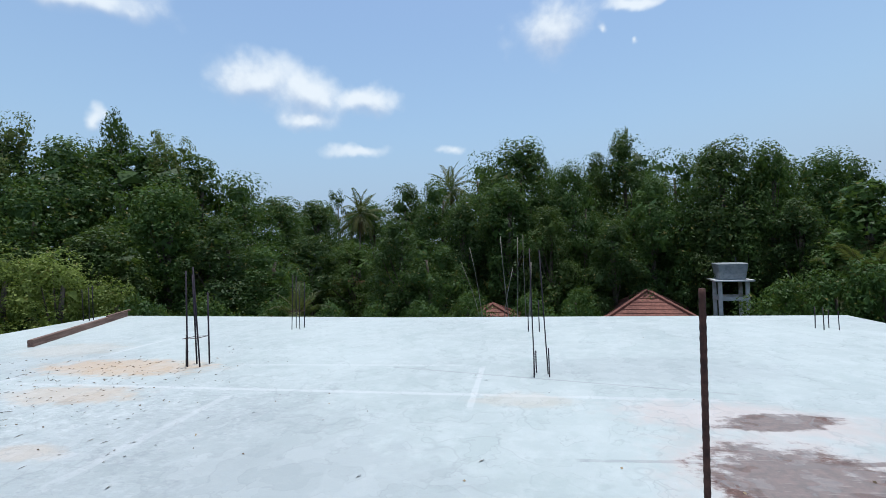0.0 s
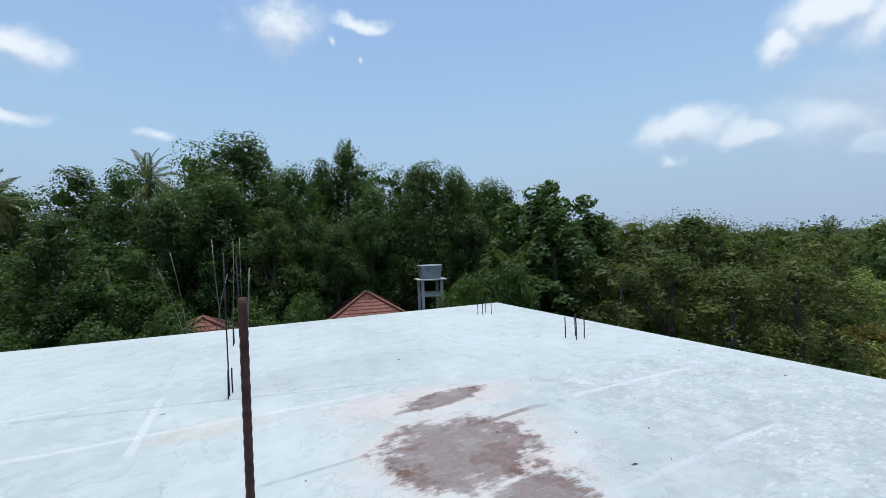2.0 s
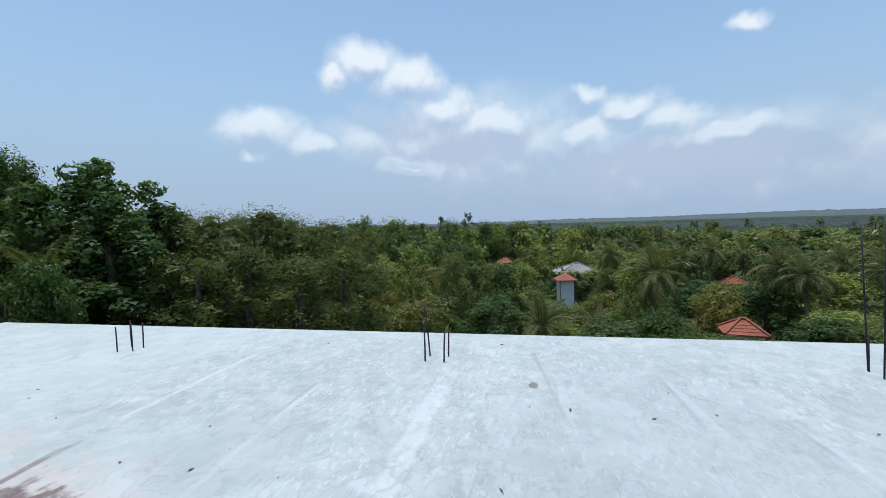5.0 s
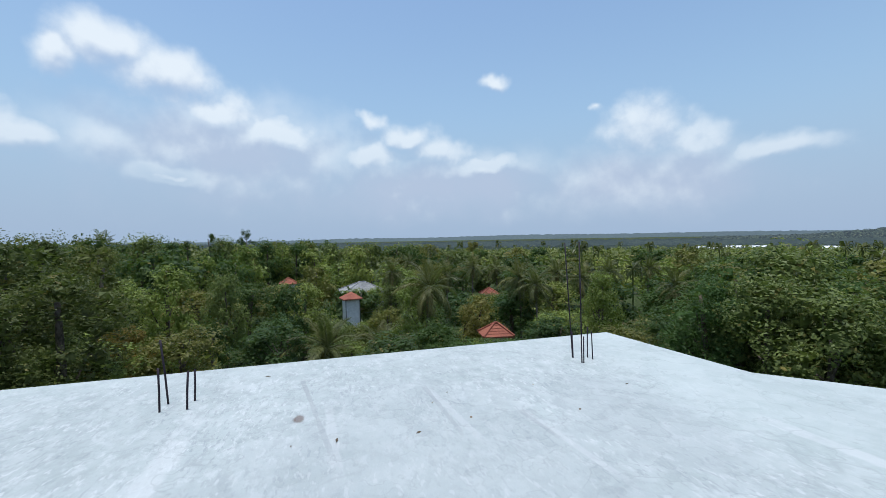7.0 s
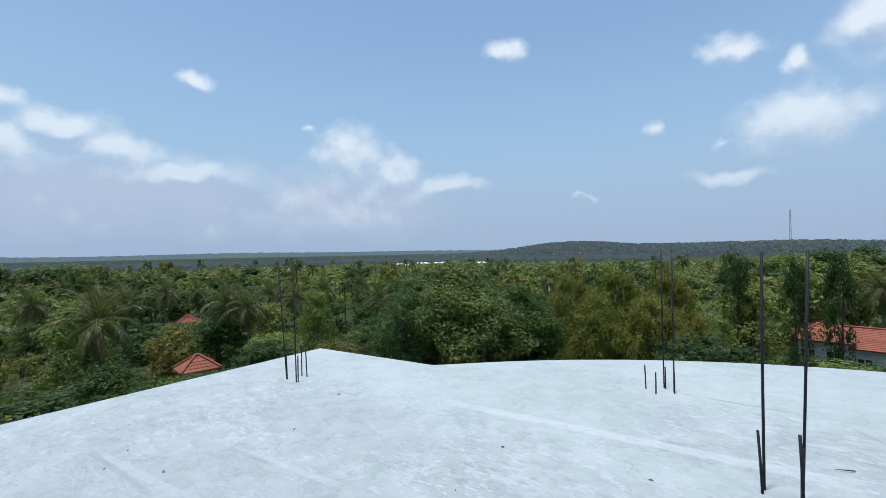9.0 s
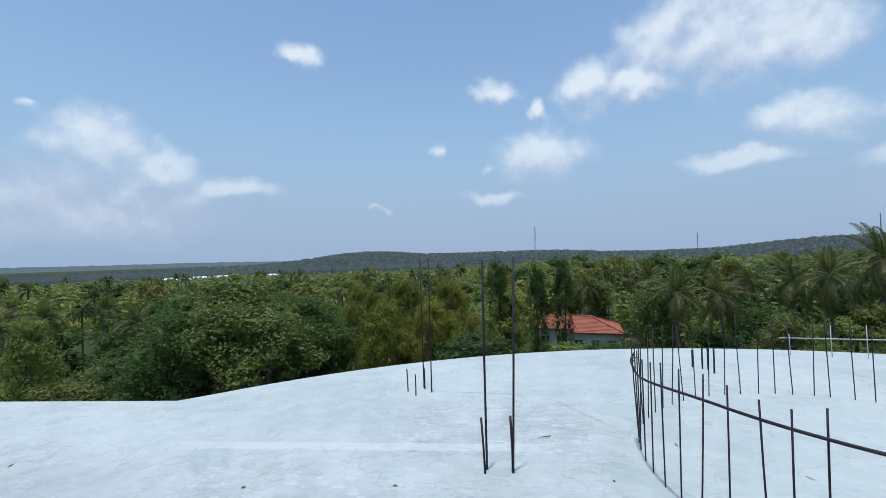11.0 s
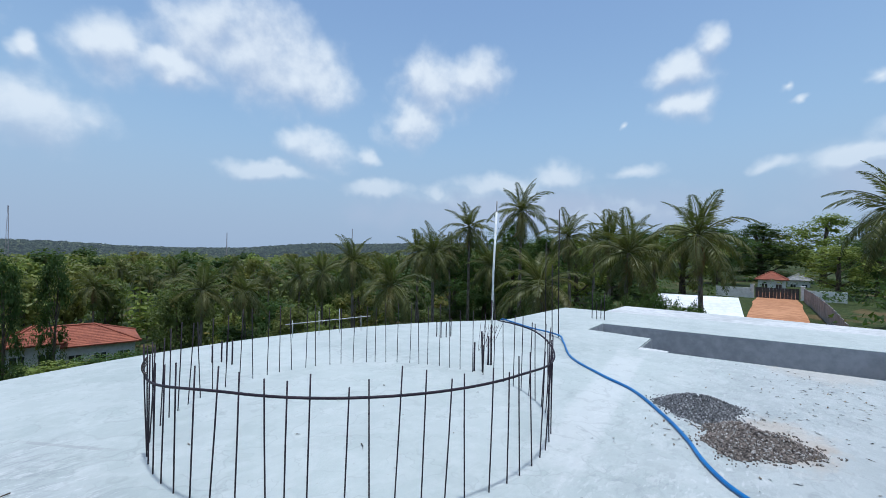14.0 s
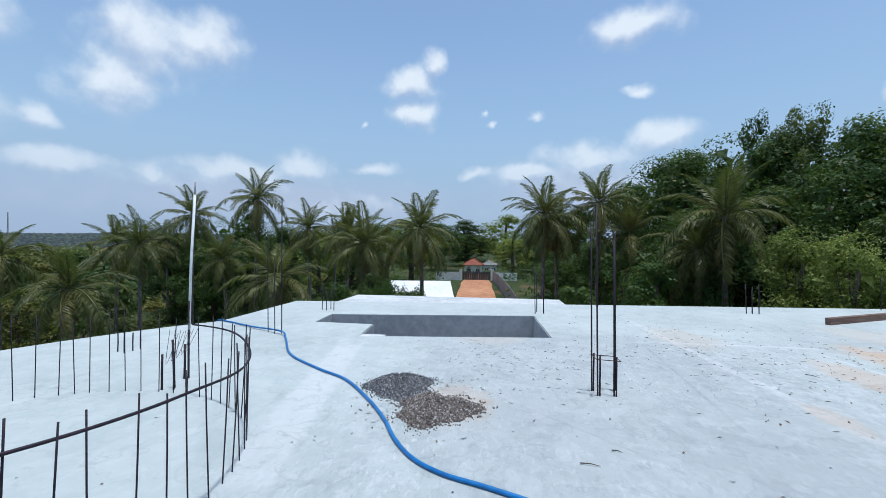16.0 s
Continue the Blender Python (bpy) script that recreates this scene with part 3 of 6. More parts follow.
def smooth_path(points, steps=8):
    """A Catmull-Rom line through points."""
    p = [Vector(q) for q in points]
    p = [p[0] * 2 - p[1]] + p + [p[-1] * 2 - p[-2]]
    out = []
    for i in range(1, len(p) - 2):
        for s in range(steps):
            t = s / steps
            out.append(0.5 * ((2 * p[i]) + (p[i + 1] - p[i - 1]) * t + (2 * p[i - 1] - 5 * p[i] + 4 * p[i + 1] - p[i + 2]) * t * t
                              + (3 * p[i] - p[i - 1] - 3 * p[i + 1] + p[i + 2]) * t ** 3))
    out.append(p[-2])
    return out


def polar(az, d, z=0.0):
    a = radians(az)
    return Vector((-math.sin(a) * d, math.cos(a) * d, z))


def step(a, b, x):
    t = min(1.0, max(0.0, (x - a) / (b - a)))
    return t * t * (3 - 2 * t)


def ground_z(x, y):
    """The land: level round the house, falling away to the east and south, rising a little to the west."""
    d = math.hypot(x, y)
    az = math.degrees(math.atan2(-x, y)) % 360          # 0 north, 90 west, 180 south, 270 east
    low = step(112, 150, az) * (1 - step(305, 335, az))
    west = step(60, 80, az) * (1 - step(105, 125, az))
    z = -6.6 - 7.4 * low * step(12, 48, d) + 2.1 * west * step(25, 75, d)
    z += (-24 - z) * low * step(150, 600, d)
    z += 0.35 * noise.noise(Vector((x * 0.06, y * 0.06, 0))) * step(14, 40, d)
    return z


# ---- ground and distance ----
def build_ground():
    radii = [0.0] + [3.0 * 1.105 ** i for i in range(75)]
    seg = 120
    verts, faces = [(0, 0, ground_z(0, 0))], []
    for r in radii[1:]:
        for k in range(seg):
            p = polar(360 * k / seg, r)
            verts.append((p.x, p.y, ground_z(p.x, p.y)))
    for k in range(seg):
        faces.append((0, 1 + k, 1 + (k + 1) % seg))
    for i in range(len(radii) - 2):
        for k in range(seg):
            a, b = 1 + i * seg + k, 1 + i * seg + (k + 1) % seg
            faces.append((a, a + seg, b + seg, b))
    ob = new("ground", mesh_of("ground", verts, faces, GROUND, True))
    tagged(ob, "dark soil and rough grass falling away to a valley", "ground", kind="structure")


def ridge(name, dist, base, crest, material, label, seed, rough):
    """A long wooded ridge round the plain; crest(az) gives its height in degrees."""
    verts, faces = [], []
    n = 2200
    for i in range(n + 1):
        az = -300 + 300 * i / n
        e = crest(az)
        h = 1.65 + dist * math.tan(radians(e)) + rough * (noise.noise(Vector((az * 1.4, seed, 0))) + 0.6 * noise.noise(Vector((az * 6.0, seed, 3))) + 0.35 * noise.noise(Vector((az * 24.0, seed, 7))) + 0.30 * noise.noise(Vector((az * 70.0, seed, 11))))
        for k in range(4):
            f = k / 3
            d = dist - 260 * (1 - f)
            p = polar(az, d)
            verts.append((p.x, p.y, base + (h - base) * math.sin(f * math.pi / 2)))
    for i in range(n):
        for k in range(3):
            a = i * 4 + k
            faces.append((a, a + 4, a + 5, a + 1))
    ob = new(name, mesh_of(name, verts, faces, material, True))
    tagged(ob, label, "hills", kind="structure")


def bumpy(az, *hills):
    return sum(h * math.exp(-((az - c) / w) ** 2) for c, w, h in hills)


build_ground()
# backdrop ridges whose glowing materials stand in for the haze of distance
ridge("backdrop_far_ridge", 3600, -60, lambda a: -0.05 + bumpy(a, (-95, 6, 0.12), (-118, 12, 0.22), (-140, 10, 0.15), (-190, 20, 0.15), (-215, 12, 0.12)), RIDGE_FAR_HAZED, "wooded ridge on the horizon, blue haze added as glow", 1.0, 5.0)
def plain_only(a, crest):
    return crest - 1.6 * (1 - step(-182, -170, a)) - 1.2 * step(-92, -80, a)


ridge("backdrop_plain_woods", 700, -34, lambda a: plain_only(a, -1.35), RIDGE_PLAIN_HAZED, "dark tree line across the plain, faint haze added as glow", 9.0, 3.6)
ridge("backdrop_plain_haze", 1150, -40, lambda a: plain_only(a, -0.75), RIDGE_MID_HAZED, "tree line farther across the plain, haze added as glow", 14.0, 4.4)
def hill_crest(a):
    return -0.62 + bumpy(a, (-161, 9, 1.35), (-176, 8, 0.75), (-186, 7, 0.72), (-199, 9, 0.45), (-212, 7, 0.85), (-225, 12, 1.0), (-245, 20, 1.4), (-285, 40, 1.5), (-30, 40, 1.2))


# the hill's haze is emission in its material
ridge("backdrop_near_hill", 1500, -40, hill_crest, RIDGE_NEAR_HAZED, "dark green wooded hill beyond the plain, haze added as glow", 5.0, 4.0)

# ---- the roof slab and the house under it ----
ARC_C, ARC_R = Vector((-3.07, 1.815)), 9.67


def slab_outline():
    pts = [(6.35, 10.60), (6.40, -4.54), (4.06, -4.75)]
    a0, a1 = math.atan2(-4.75 - ARC_C.y, 4.06 - ARC_C.x), math.atan2(-5.86 - ARC_C.y, -9.0 - ARC_C.x)
    a1 = a1 - 2 * math.pi if a1 > a0 else a1
    for i in range(1, 41):
        a = a0 + (a1 - a0) * i / 40
        pts.append((ARC_C.x + ARC_R * math.cos(a), ARC_C.y + ARC_R * math.sin(a)))
    pts += [(-12.62, -5.88), (-14.45, 12.30), (-3.70, 11.10)]
    return pts


HOLE = [(-8.46, 1.12), (-8.00, -2.38), (-9.22, -2.47), (-9.28, -3.77), (-10.32, -3.84), (-10.98, 1.05)]


def slab_mesh(outline, hole, top, thick):
    bm = bmesh.new()
    loops = []
    for pts in (outline, hole):
        vs = [bm.verts.new((x, y, top)) for x, y in pts]
        loops.append([bm.edges.new((vs[i], vs[(i + 1) % len(vs)])) for i in range(len(vs))])
    bmesh.ops.triangle_fill(bm, use_beauty=True, edges=[e for l in loops for e in l])
    faces = list(bm.faces)
    for f in faces:
        if f.normal.z < 0:
            f.normal_flip()
    low = bmesh.ops.extrude_face_region(bm, geom=faces)
    bmesh.ops.translate(bm, vec=(0, 0, -thick), verts=[g for g in low["geom"] if isinstance(g, bmesh.types.BMVert)])
    bmesh.ops.recalc_face_normals(bm, faces=bm.faces)
    rim = [e for e in bm.edges if len(e.link_faces) == 2 and all(abs(v.co.z - top) < 1e-5 for v in e.verts) and any(abs(f.normal.z) < 0.3 for f in e.link_faces)]
    bmesh.ops.bevel(bm, geom=rim, offset=0.025, segments=2, affect="EDGES")
    return bm


roof = solid("roof_slab", slab_mesh(slab_outline(), HOLE, 0.0, 0.16), SCREED, "flat white cement roof slab with trowel marks and brown stains", "roof slab", kind="structure")


def shrunk(pts, k):
    c = Vector((-3.6, 2.6))
    return [(c.x + (p[0] - c.x) * k, c.y + (p[1] - c.y) * k) for p in pts]


def house_below():
    pts = shrunk(slab_outline(), 0.93)
    verts = [(x, y, z) for z in (-0.16, -6.9) for x, y in pts]
    n = len(pts)
    faces = [(i, i + n, (i + 1) % n + n, (i + 1) % n) for i in range(n)]
    ob = new("wall_house", mesh_of("wall_house", verts, faces, PLASTER))
    sol = ob.modifiers.new("thickness", "SOLIDIFY")
    sol.thickness = 0.2
    tagged(ob, "plain plastered outer wall under the roof slab", "wall", kind="structure")


house_below()


def stairwell():
    """Bare concrete faces of the opening, with a landing below."""
    pts, n = HOLE, len(HOLE)
    c = Vector((sum(p[0] for p in pts) / n, sum(p[1] for p in pts) / n))
    verts = [(x, y, z) for z in (-0.008, -3.1) for x, y in pts]
    faces = [(i, (i + 1) % n, (i + 1) % n + n, i + n) for i in range(n)] + [tuple(range(n, 2 * n))]
    bm = bmesh.new()
    vs = [bm.verts.new((v[0] + 0.004 * (1 if v[0] < c.x else -1), v[1] + 0.004 * (1 if v[1] < c.y else -1), v[2])) for v in verts]
    for f in faces:
        bm.faces.new([vs[i] for i in f])
    solid("wall_stairwell", bm, CONCRETE, "bare grey concrete walls of the stair opening", "stairwell", kind="structure")
    bm = box(bmesh.new(), -8.24, -2.43, -0.20, -7.985, -1.95, -0.012, 0.008)
    solid("trim_stairwell_nib", bm, CONCRETE_PALE, "small pale concrete nib at the stair opening", "ledge", kind="structure")


stairwell()
bm = box(bmesh.new(), -16.4, -5.2, -0.42, -12.95, 2.5, -0.20, 0.02)
solid("porch_roof", bm, CONCRETE_PALE, "lower pale concrete porch roof beside the slab", "roof slab", kind="structure")
bm = box(bmesh.new(), -16.2, -5.0, -6.7, -15.9, 2.3, -0.42)
solid("wall_porch", bm, PLASTER, "plain porch wall below the lower roof", "wall", kind="structure")


# ---- reinforcing bars ----
def bar_mesh(name, path, r, material, ribs=False):
    if ribs:
        a, b = Vector(path[0]), Vector(path[-1])
        n = int((b - a).length / 0.011)
        path = [a.lerp(b, i / n) for i in range(n + 1)]
        radii = [r * (1.09 if i % 2 else 0.95) for i in range(n + 1)]
        v, f = tube(path, radii, 8)
    else:
        v, f = tube(path, r, 6)
    return mesh_of(name, v, f, material, True)


def starter_bars(x, y, bars, label, stirrup=None, r=0.008, group="column starter bars"):
    """A bundle of column bars: dx, dy, height, lean x, lean y."""
    ob = thing("column_starter_bars", label, "rebar", group, Matrix.Translation((x, y, 0)))
    for dx, dy, h, lx, ly in bars:
        k = rnd.uniform(-0.003, 0.003)
        path = [(dx, dy, -0.02), (dx + lx * 0.5 + k, dy + ly * 0.5 - k, h * 0.5), (dx + lx, dy + ly, h)]
        part("bar", bar_mesh("bar", path, r * rnd.uniform(0.9, 1.1), STEEL_DARK), STEEL_DARK, ob)
    if stirrup:
        z, w = stirrup
        pts = [(-w, -w, z), (w, -w, z + 0.01), (w, w, z), (-w, w, z - 0.01), (-w, -w, z)]
        part("stirrup", bar_mesh("stirrup", pts, 0.005, RUST), RUST, ob, "bent wire stirrup")
    return ob


starter_bars(-5.7, 6.32, [(-0.12, -0.06, 1.57, 0.02, 0.02), (0.11, -0.06, 1.63, -0.03, -0.03), (0.13, 0.13, 1.19, 0.01, 0.01), (-0.17, -0.03, 0.52, 0.02, 0.01), (-0.1, 0.12, 1.5, -0.02, 0)], "tall dark rebar bundle with a wire stirrup", (0.47, 0.13), 0.0125)
starter_bars(-5.75, 9.59, [(-0.09, -0.12, 1.29, 0.06, 0.04), (-0.11, 0.11, 1.25, 0.04, 0.02), (0.11, -0.11, 1.06, 0.02, 0.01), (0.11, 0.11, 1.11, 0.03, 0.02)], "tall rusty rebar bundle near the slab edge", (0.42, 0.15), 0.01)
starter_bars(-0.18, 6.04, [(-0.1, -0.1, 0.34, 0.01, 0), (-0.09, 0, 1.7, 0, 0), (0.1, -0.08, 0.38, 0, 0), (0.09, 0.05, 1.67, -0.05, 0), (-0.06, 0.12, 0.3, 0, 0)], "pair of thin tall bars spliced to short stubs", None, 0.009)
starter_bars(-0.2, 9.1, [(-0.11, -0.08, 0.36, 0.01, 0), (0.12, 0.08, 0.62, 0, 0), (-0.1, 0.12, 0.34, 0, 0), (0.11, -0.1, 0.3, 0, 0)], "short thin rebar stubs by the northern edge", None, 0.009)
starter_bars(5.02, 9.08, [(-0.12, 0.1, 0.4, 0, 0), (-0.1, -0.1, 0.41, -0.01, 0), (0.1, 0.1, 0.34, 0, 0), (0.14, -0.1, 0.34, -0.01, 0)], "short thin rebar stubs by the slab corner", None, 0.008)
starter_bars(5.05, 6.05, [(-0.15, 0.09, 0.36, 0, 0), (-0.09, -0.11, 0.42, 0, 0), (0.08, -0.11, 0.37, 0.01, 0), (0.1, 0.12, 0.4, 0, 0)], "short dark rebar stubs standing in the slab", None, 0.01)
starter_bars(5.14, 1.5, [(-0.11, 0.12, 0.43, 0, 0), (0.11, 0.11, 0.66, -0.01, 0.05), (-0.12, -0.12, 0.38, 0, -0.02), (0.11, -0.13, 0.33, 0, -0.01)], "short rebar stubs near the slab edge", None, 0.01)
starter_bars(5.16, -3.23, [(0.12, 0.09, 1.54, 0.05, 0.07), (-0.12, 0.11, 1.56, 0.01, 0.02), (0.06, -0.1, 0.41, 0, 0), (-0.04, -0.11, 0.37, 0.01, 0.01), (0.09, 0.1, 0.36, 0.01, 0.01), (-0.13, 0.09, 0.34, 0, 0)], "tall thin bars with short stubs near the slab corner", None, 0.008)
starter_bars(1.16, -5.27, [(0.15, 0, 0.28, 0.01, 0), (0.02, 0.14, 0.25, 0, 0), (-0.04, -0.11, 0.26, 0, 0), (-0.15, 0.01, 0.26, 0, 0), (-0.02, -0.15, 1.64, 0.01, 0), (-0.14, -0.03, 1.64, 0, 0)], "two tall thin bars beside short stubs", None, 0.008)
starter_bars(0.145, -3.43, [(0.105, 0.03, 0.42, 0.02, 0), (0.095, -0.03, 1.62, -0.01, 0), (-0.105, 0, 0.43, 0.01, 0), (-0.105, -0.03, 1.63, -0.05, 0), (-0.1, -0.02, 0.34, -0.01, 0)], "two tall bars lapped with thick stubs", None, 0.009)
starter_bars(-5.45, 1.34, [(-0.04, -0.14, 1.9, 0, -0.03), (0.11, -0.11, 2.15, -0.01, -0.04), (0.10, 0.07, 1.75, -0.01, -0.02), (-0.10, 0.14, 1.82, 0, -0.03), (-0.045, -0.12, 0.44, 0, 0), (0.12, -0.09, 0.46, 0, 0), (0.11, 0.09, 0.44, 0, 0), (-0.09, 0.12, 0.42, 0, 0)], "tall dark rebar bundle tied with a stirrup", (0.40, 0.13), 0.0105)
starter_bars(-11.5, 1.24, [(0.11, -0.11, 1.23, 0, -0.03), (0.08, 0.11, 1.09, 0, -0.03), (-0.19, -0.04, 1.07, 0, -0.01), (-0.1, 0.12, 0.6, 0, 0)], "rebar bundle behind the stair opening", None, 0.012)
starter_bars(-13.9, 11.3, [(-0.11, -0.11, 1, -0.02, 0), (0.11, -0.11, 1.05, 0.02, 0), (0, 0.11, 1.1, 0, 0)], "rusty rebar standing behind the plank", None, 0.011)
starter_bars(-12.47, 6.88, [(0, -0.15, 0.78, -0.01, -0.03), (0, 0, 0.63, -0.01, -0.02), (0, 0.16, 0.79, -0.01, -0.01), (-0.2, 0.1, 0.7, 0, 0)], "dark rebar bundle near the western edge", None, 0.012)
starter_bars(-7.92, -3.98, [(0.02, 0.12, 2.55, 0.01, -0.02), (0.05, 0, 1.45, 0.01, -0.02), (-0.07, -0.2, 1.9, 0.01, -0.02)], "tall bars beside the stair opening", None, 0.009)
starter_bars(-10.95, -4.2, [(-0.03, -0.17, 0.74, 0, 0), (0.04, -0.02, 0.47, 0.01, 0), (0, 0.16, 0.68, 0, 0), (-0.2, 0, 0.5, 0, 0)], "rebar stubs by the far stair corner", None, 0.011)
starter_bars(-4.95, -3.6, [(0.08, 0.04, 0.55, 0.01, -0.02), (-0.26, -0.05, 0.95, 0, 0), (0.17, -0.04, 0.4, 0, 0), (0.14, 0.08, 0.38, 0, 0), (-0.24, -0.09, 0.42, 0, 0)], "thick rebar stubs by the ring of bars", None, 0.013)
starter_bars(-2.58, -6.48, [(0, -0.05, 0.3, 0, 0), (0.1, -0.13, 0.24, 0, 0), (-0.05, 0, 0.3, 0, 0), (-0.05, 0.18, 0.34, 0, 0)], "short rebar stubs between ring and curved edge", None, 0.01)
starter_bars(-6.29, -5.5, [(0.07, -0.11, 0.3, 0, 0), (0.1, 0.03, 0.34, 0, 0), (-0.02, 0.06, 0.28, 0, 0), (-0.14, 0.08, 0.36, 0, 0)], "rebar stubs near the curved edge", None, 0.01)

rod = thing("standing_bar", "single ribbed rusty bar standing upright in the slab", "rebar", "", Matrix.Translation((-0.022, 1.184, 0)))
part("bar", bar_mesh("bar", [(-0.006, 0.055, -0.02), (0.0, 0.0, 1.618)], 0.0066, RUST, True), RUST, rod)


# where the cage's bars stand round its circle, in degrees
CAGE_BARS = [-173.4, -168.2, -163.1, -157.4, -153.3, -149.0, -143.1, -138.0, -133.1, -129.2, -123.3, -118.0, -113.2, -107.0, -102.7, -96.7, -91.4, -86.1, -80.0, -74.1, -67.8,
             -62.0, -56.3, -50.0, -44.5, -39.2, -33.0, -27.4, -22.0, -17.0, -13.5, -9.0, -3.2, 2.4, 8.4, 14.1, 19.6, 25.7, 32.3, 35.8, 40.0, 46.8, 51.5, 56.0, 61.3, 66.2, 70.9, 77.3, 82.9,
             87.7, 93.5, 98.5, 103.2, 108.4, 114.1, 119.0, 124.4, 130.0, 135.2, 141.0, 146.2, 151.8, 157.0, 163.0, 168.8, 174.6, 180.2]


def ring_cage(cx, cy, radius):
    ob = thing("bar_cage", "round cage of thin upright bars tied to one bent ring", "rebar cage", "", Matrix.Translation((cx, cy, 0)))
    for deg in CAGE_BARS:
        a = radians(deg)
        h = rnd.uniform(0.80, 0.90) if deg != 56.0 else 0.94
        out = rnd.uniform(-0.02, 0.03)
        swing = rnd.uniform(-0.022, 0.022)
        p = [(radius * math.cos(a), radius * math.sin(a), -0.02), ((radius + out) * math.cos(a + swing * 0.5), (radius + out) * math.sin(a + swing * 0.5), h * 0.6),
             ((radius + out * 1.4) * math.cos(a + swing * 0.8), (radius + out * 1.4) * math.sin(a + swing * 0.8), h)]
        part("bar", bar_mesh("bar", p, 0.0052, STEEL_DARK), STEEL_DARK, ob)
    pts = []
    for i in range(97):
        d = -14.5 + 182 * i / 96
        a = radians(d)
        z = 0.63 + 0.125 * step(-16, 26, d) - 0.05 * step(85, 110, d) + 0.06 * step(118, 150, d)
        pts.append(((radius + 0.02) * math.cos(a), (radius + 0.02) * math.sin(a), z))
    part("ring", bar_mesh("ring", pts, 0.009, STEEL_DARK), STEEL_DARK, ob, "bent dark steel ring")
    for k in range(5):
        a = radians(164 + 2.2 * k)
        q = [(radius * math.cos(a), radius * math.sin(a), 0.74 - 0.02 * k), ((radius - .1) * math.cos(a + .03), (radius - .1) * math.sin(a + .03), 0.50 - 0.04 * k), (radius * math.cos(a + .06), radius * math.sin(a + .06), 0.70)]
        part("tie_wire", bar_mesh("tie_wire", smooth_path(q, 5), 0.0025, WIRE), WIRE, ob, "loose loop of tie wire")
    for k in range(4):
        a = radians(-14.0 + 1.6 * k)
        q = [((radius + .02) * math.cos(a), (radius + .02) * math.sin(a), 0.60 + 0.03 * k), ((radius + .05) * math.cos(a), (radius + .05) * math.sin(a), 0.70), ((radius + .02) * math.cos(a + .02), (radius + .02) * math.sin(a + .02), 0.78)]
        part("tie_wire", bar_mesh("tie_wire", smooth_path(q, 5), 0.004, WIRE), WIRE, ob, "knot of tie wire")
    return ob


ring_cage(-2.855, -3.618, 1.864)


def edge_rail():
    ob = thing("bar_rail", "low rail of pale thin bars with a cross bar", "rebar")
    for x, y, h in [(-4.2, -7.42, 0.32), (-4.7, -7.32, 0.46), (-5.1, -7.22, 0.48), (-5.55, -7.1, 0.32)]:
        part("bar", bar_mesh("bar", [(x, y, -0.02), (x + 0.01, y, h)], 0.006, CONCRETE_PALE), CONCRETE_PALE, ob)
    for z0, z1 in ((0.26, 0.29),):
        part("cross_bar", bar_mesh("cross_bar", [(-4.05, -7.42, z0), (-5.75, -7.05, z1)], 0.007, CONCRETE_PALE), CONCRETE_PALE, ob)


edge_rail()

# ---- loose things on the slab ----
plank = thing("timber_plank", "long weathered brown timber plank lying on the slab", "plank", "", pose(-10.98, 7.62, 0, 0, 0, 118.2))
part("plank", box(bmesh.new(), 0, -0.055, 0, 5.0, 0.055, 0.16, 0.006), TIMBER, plank)
part("batten", box(bmesh.new(), 3.7, -0.05, 0.162, 5.3, 0.05, 0.20, 0.004), TIMBER, plank)

hose_pts = [(-2.3, 1.9, 0.017), (-2.85, 1.1, 0.017), (-3.17, 0.35, 0.017), (-3.32, 0.0, 0.017), (-3.44, -0.30, 0.017), (-3.63, -0.55, 0.017), (-3.93, -0.76, 0.017), (-4.33, -0.96, 0.017), (-4.81, -1.26, 0.017), (-5.42, -1.73, 0.017),
            (-5.82, -2.26, 0.017), (-6.47, -2.97, 0.017), (-7.45, -3.55, 0.03), (-7.87, -3.87, 0.06), (-8.35, -4.73, 0.03), (-8.84, -5.57, 0.022), (-8.98, -5.90, 0.0), (-9.05, -6.1, -0.3)]
v, f = tube(smooth_path(hose_pts, 8), 0.017, 12)
hose = new("water_hose", mesh_of("water_hose", v, f, HOSE, True))
tagged(hose, "thick blue plastic hose snaking across the slab", "hose")

post = thing("pipe_post", "tall white plastic pipe slipped over an upright bar", "pipe", "", Matrix.Translation((-5.21, -3.65, 0)))
part("pipe", mesh_of("pipe", *tube([(0, 0, 0.60), (-0.02, 0, 1.4), (-0.06, 0.01, 2.26)], 0.0155, 12), PIPE, True), PIPE, post)
part("tip", mesh_of("tip", *tube([(-0.06, 0.01, 2.26), (-0.065, 0.01, 2.42)], 0.010, 8), SHEET_GREY, True), SHEET_GREY, post, "thin grey metal tip")


def stone(bm, p, r):
    m = Matrix.Translation(p) @ Euler((rnd.uniform(0, 6), rnd.uniform(0, 6), rnd.uniform(0, 6))).to_matrix().to_4x4() @ Matrix.Diagonal((r * rnd.uniform(.8, 1.4), r, r * rnd.uniform(.6, 1), 1))
    return [m @ Vector(c) for c in ((1, 0, 0), (-1, 0, 0.1), (0, 1, 0), (0.1, -1, 0), (0, 0, 1), (0, 0.1, -1))]


OCT = [(0, 2, 4), (2, 1, 4), (1, 3, 4), (3, 0, 4), (2, 0, 5), (1, 2, 5), (3, 1, 5), (0, 3, 5)]


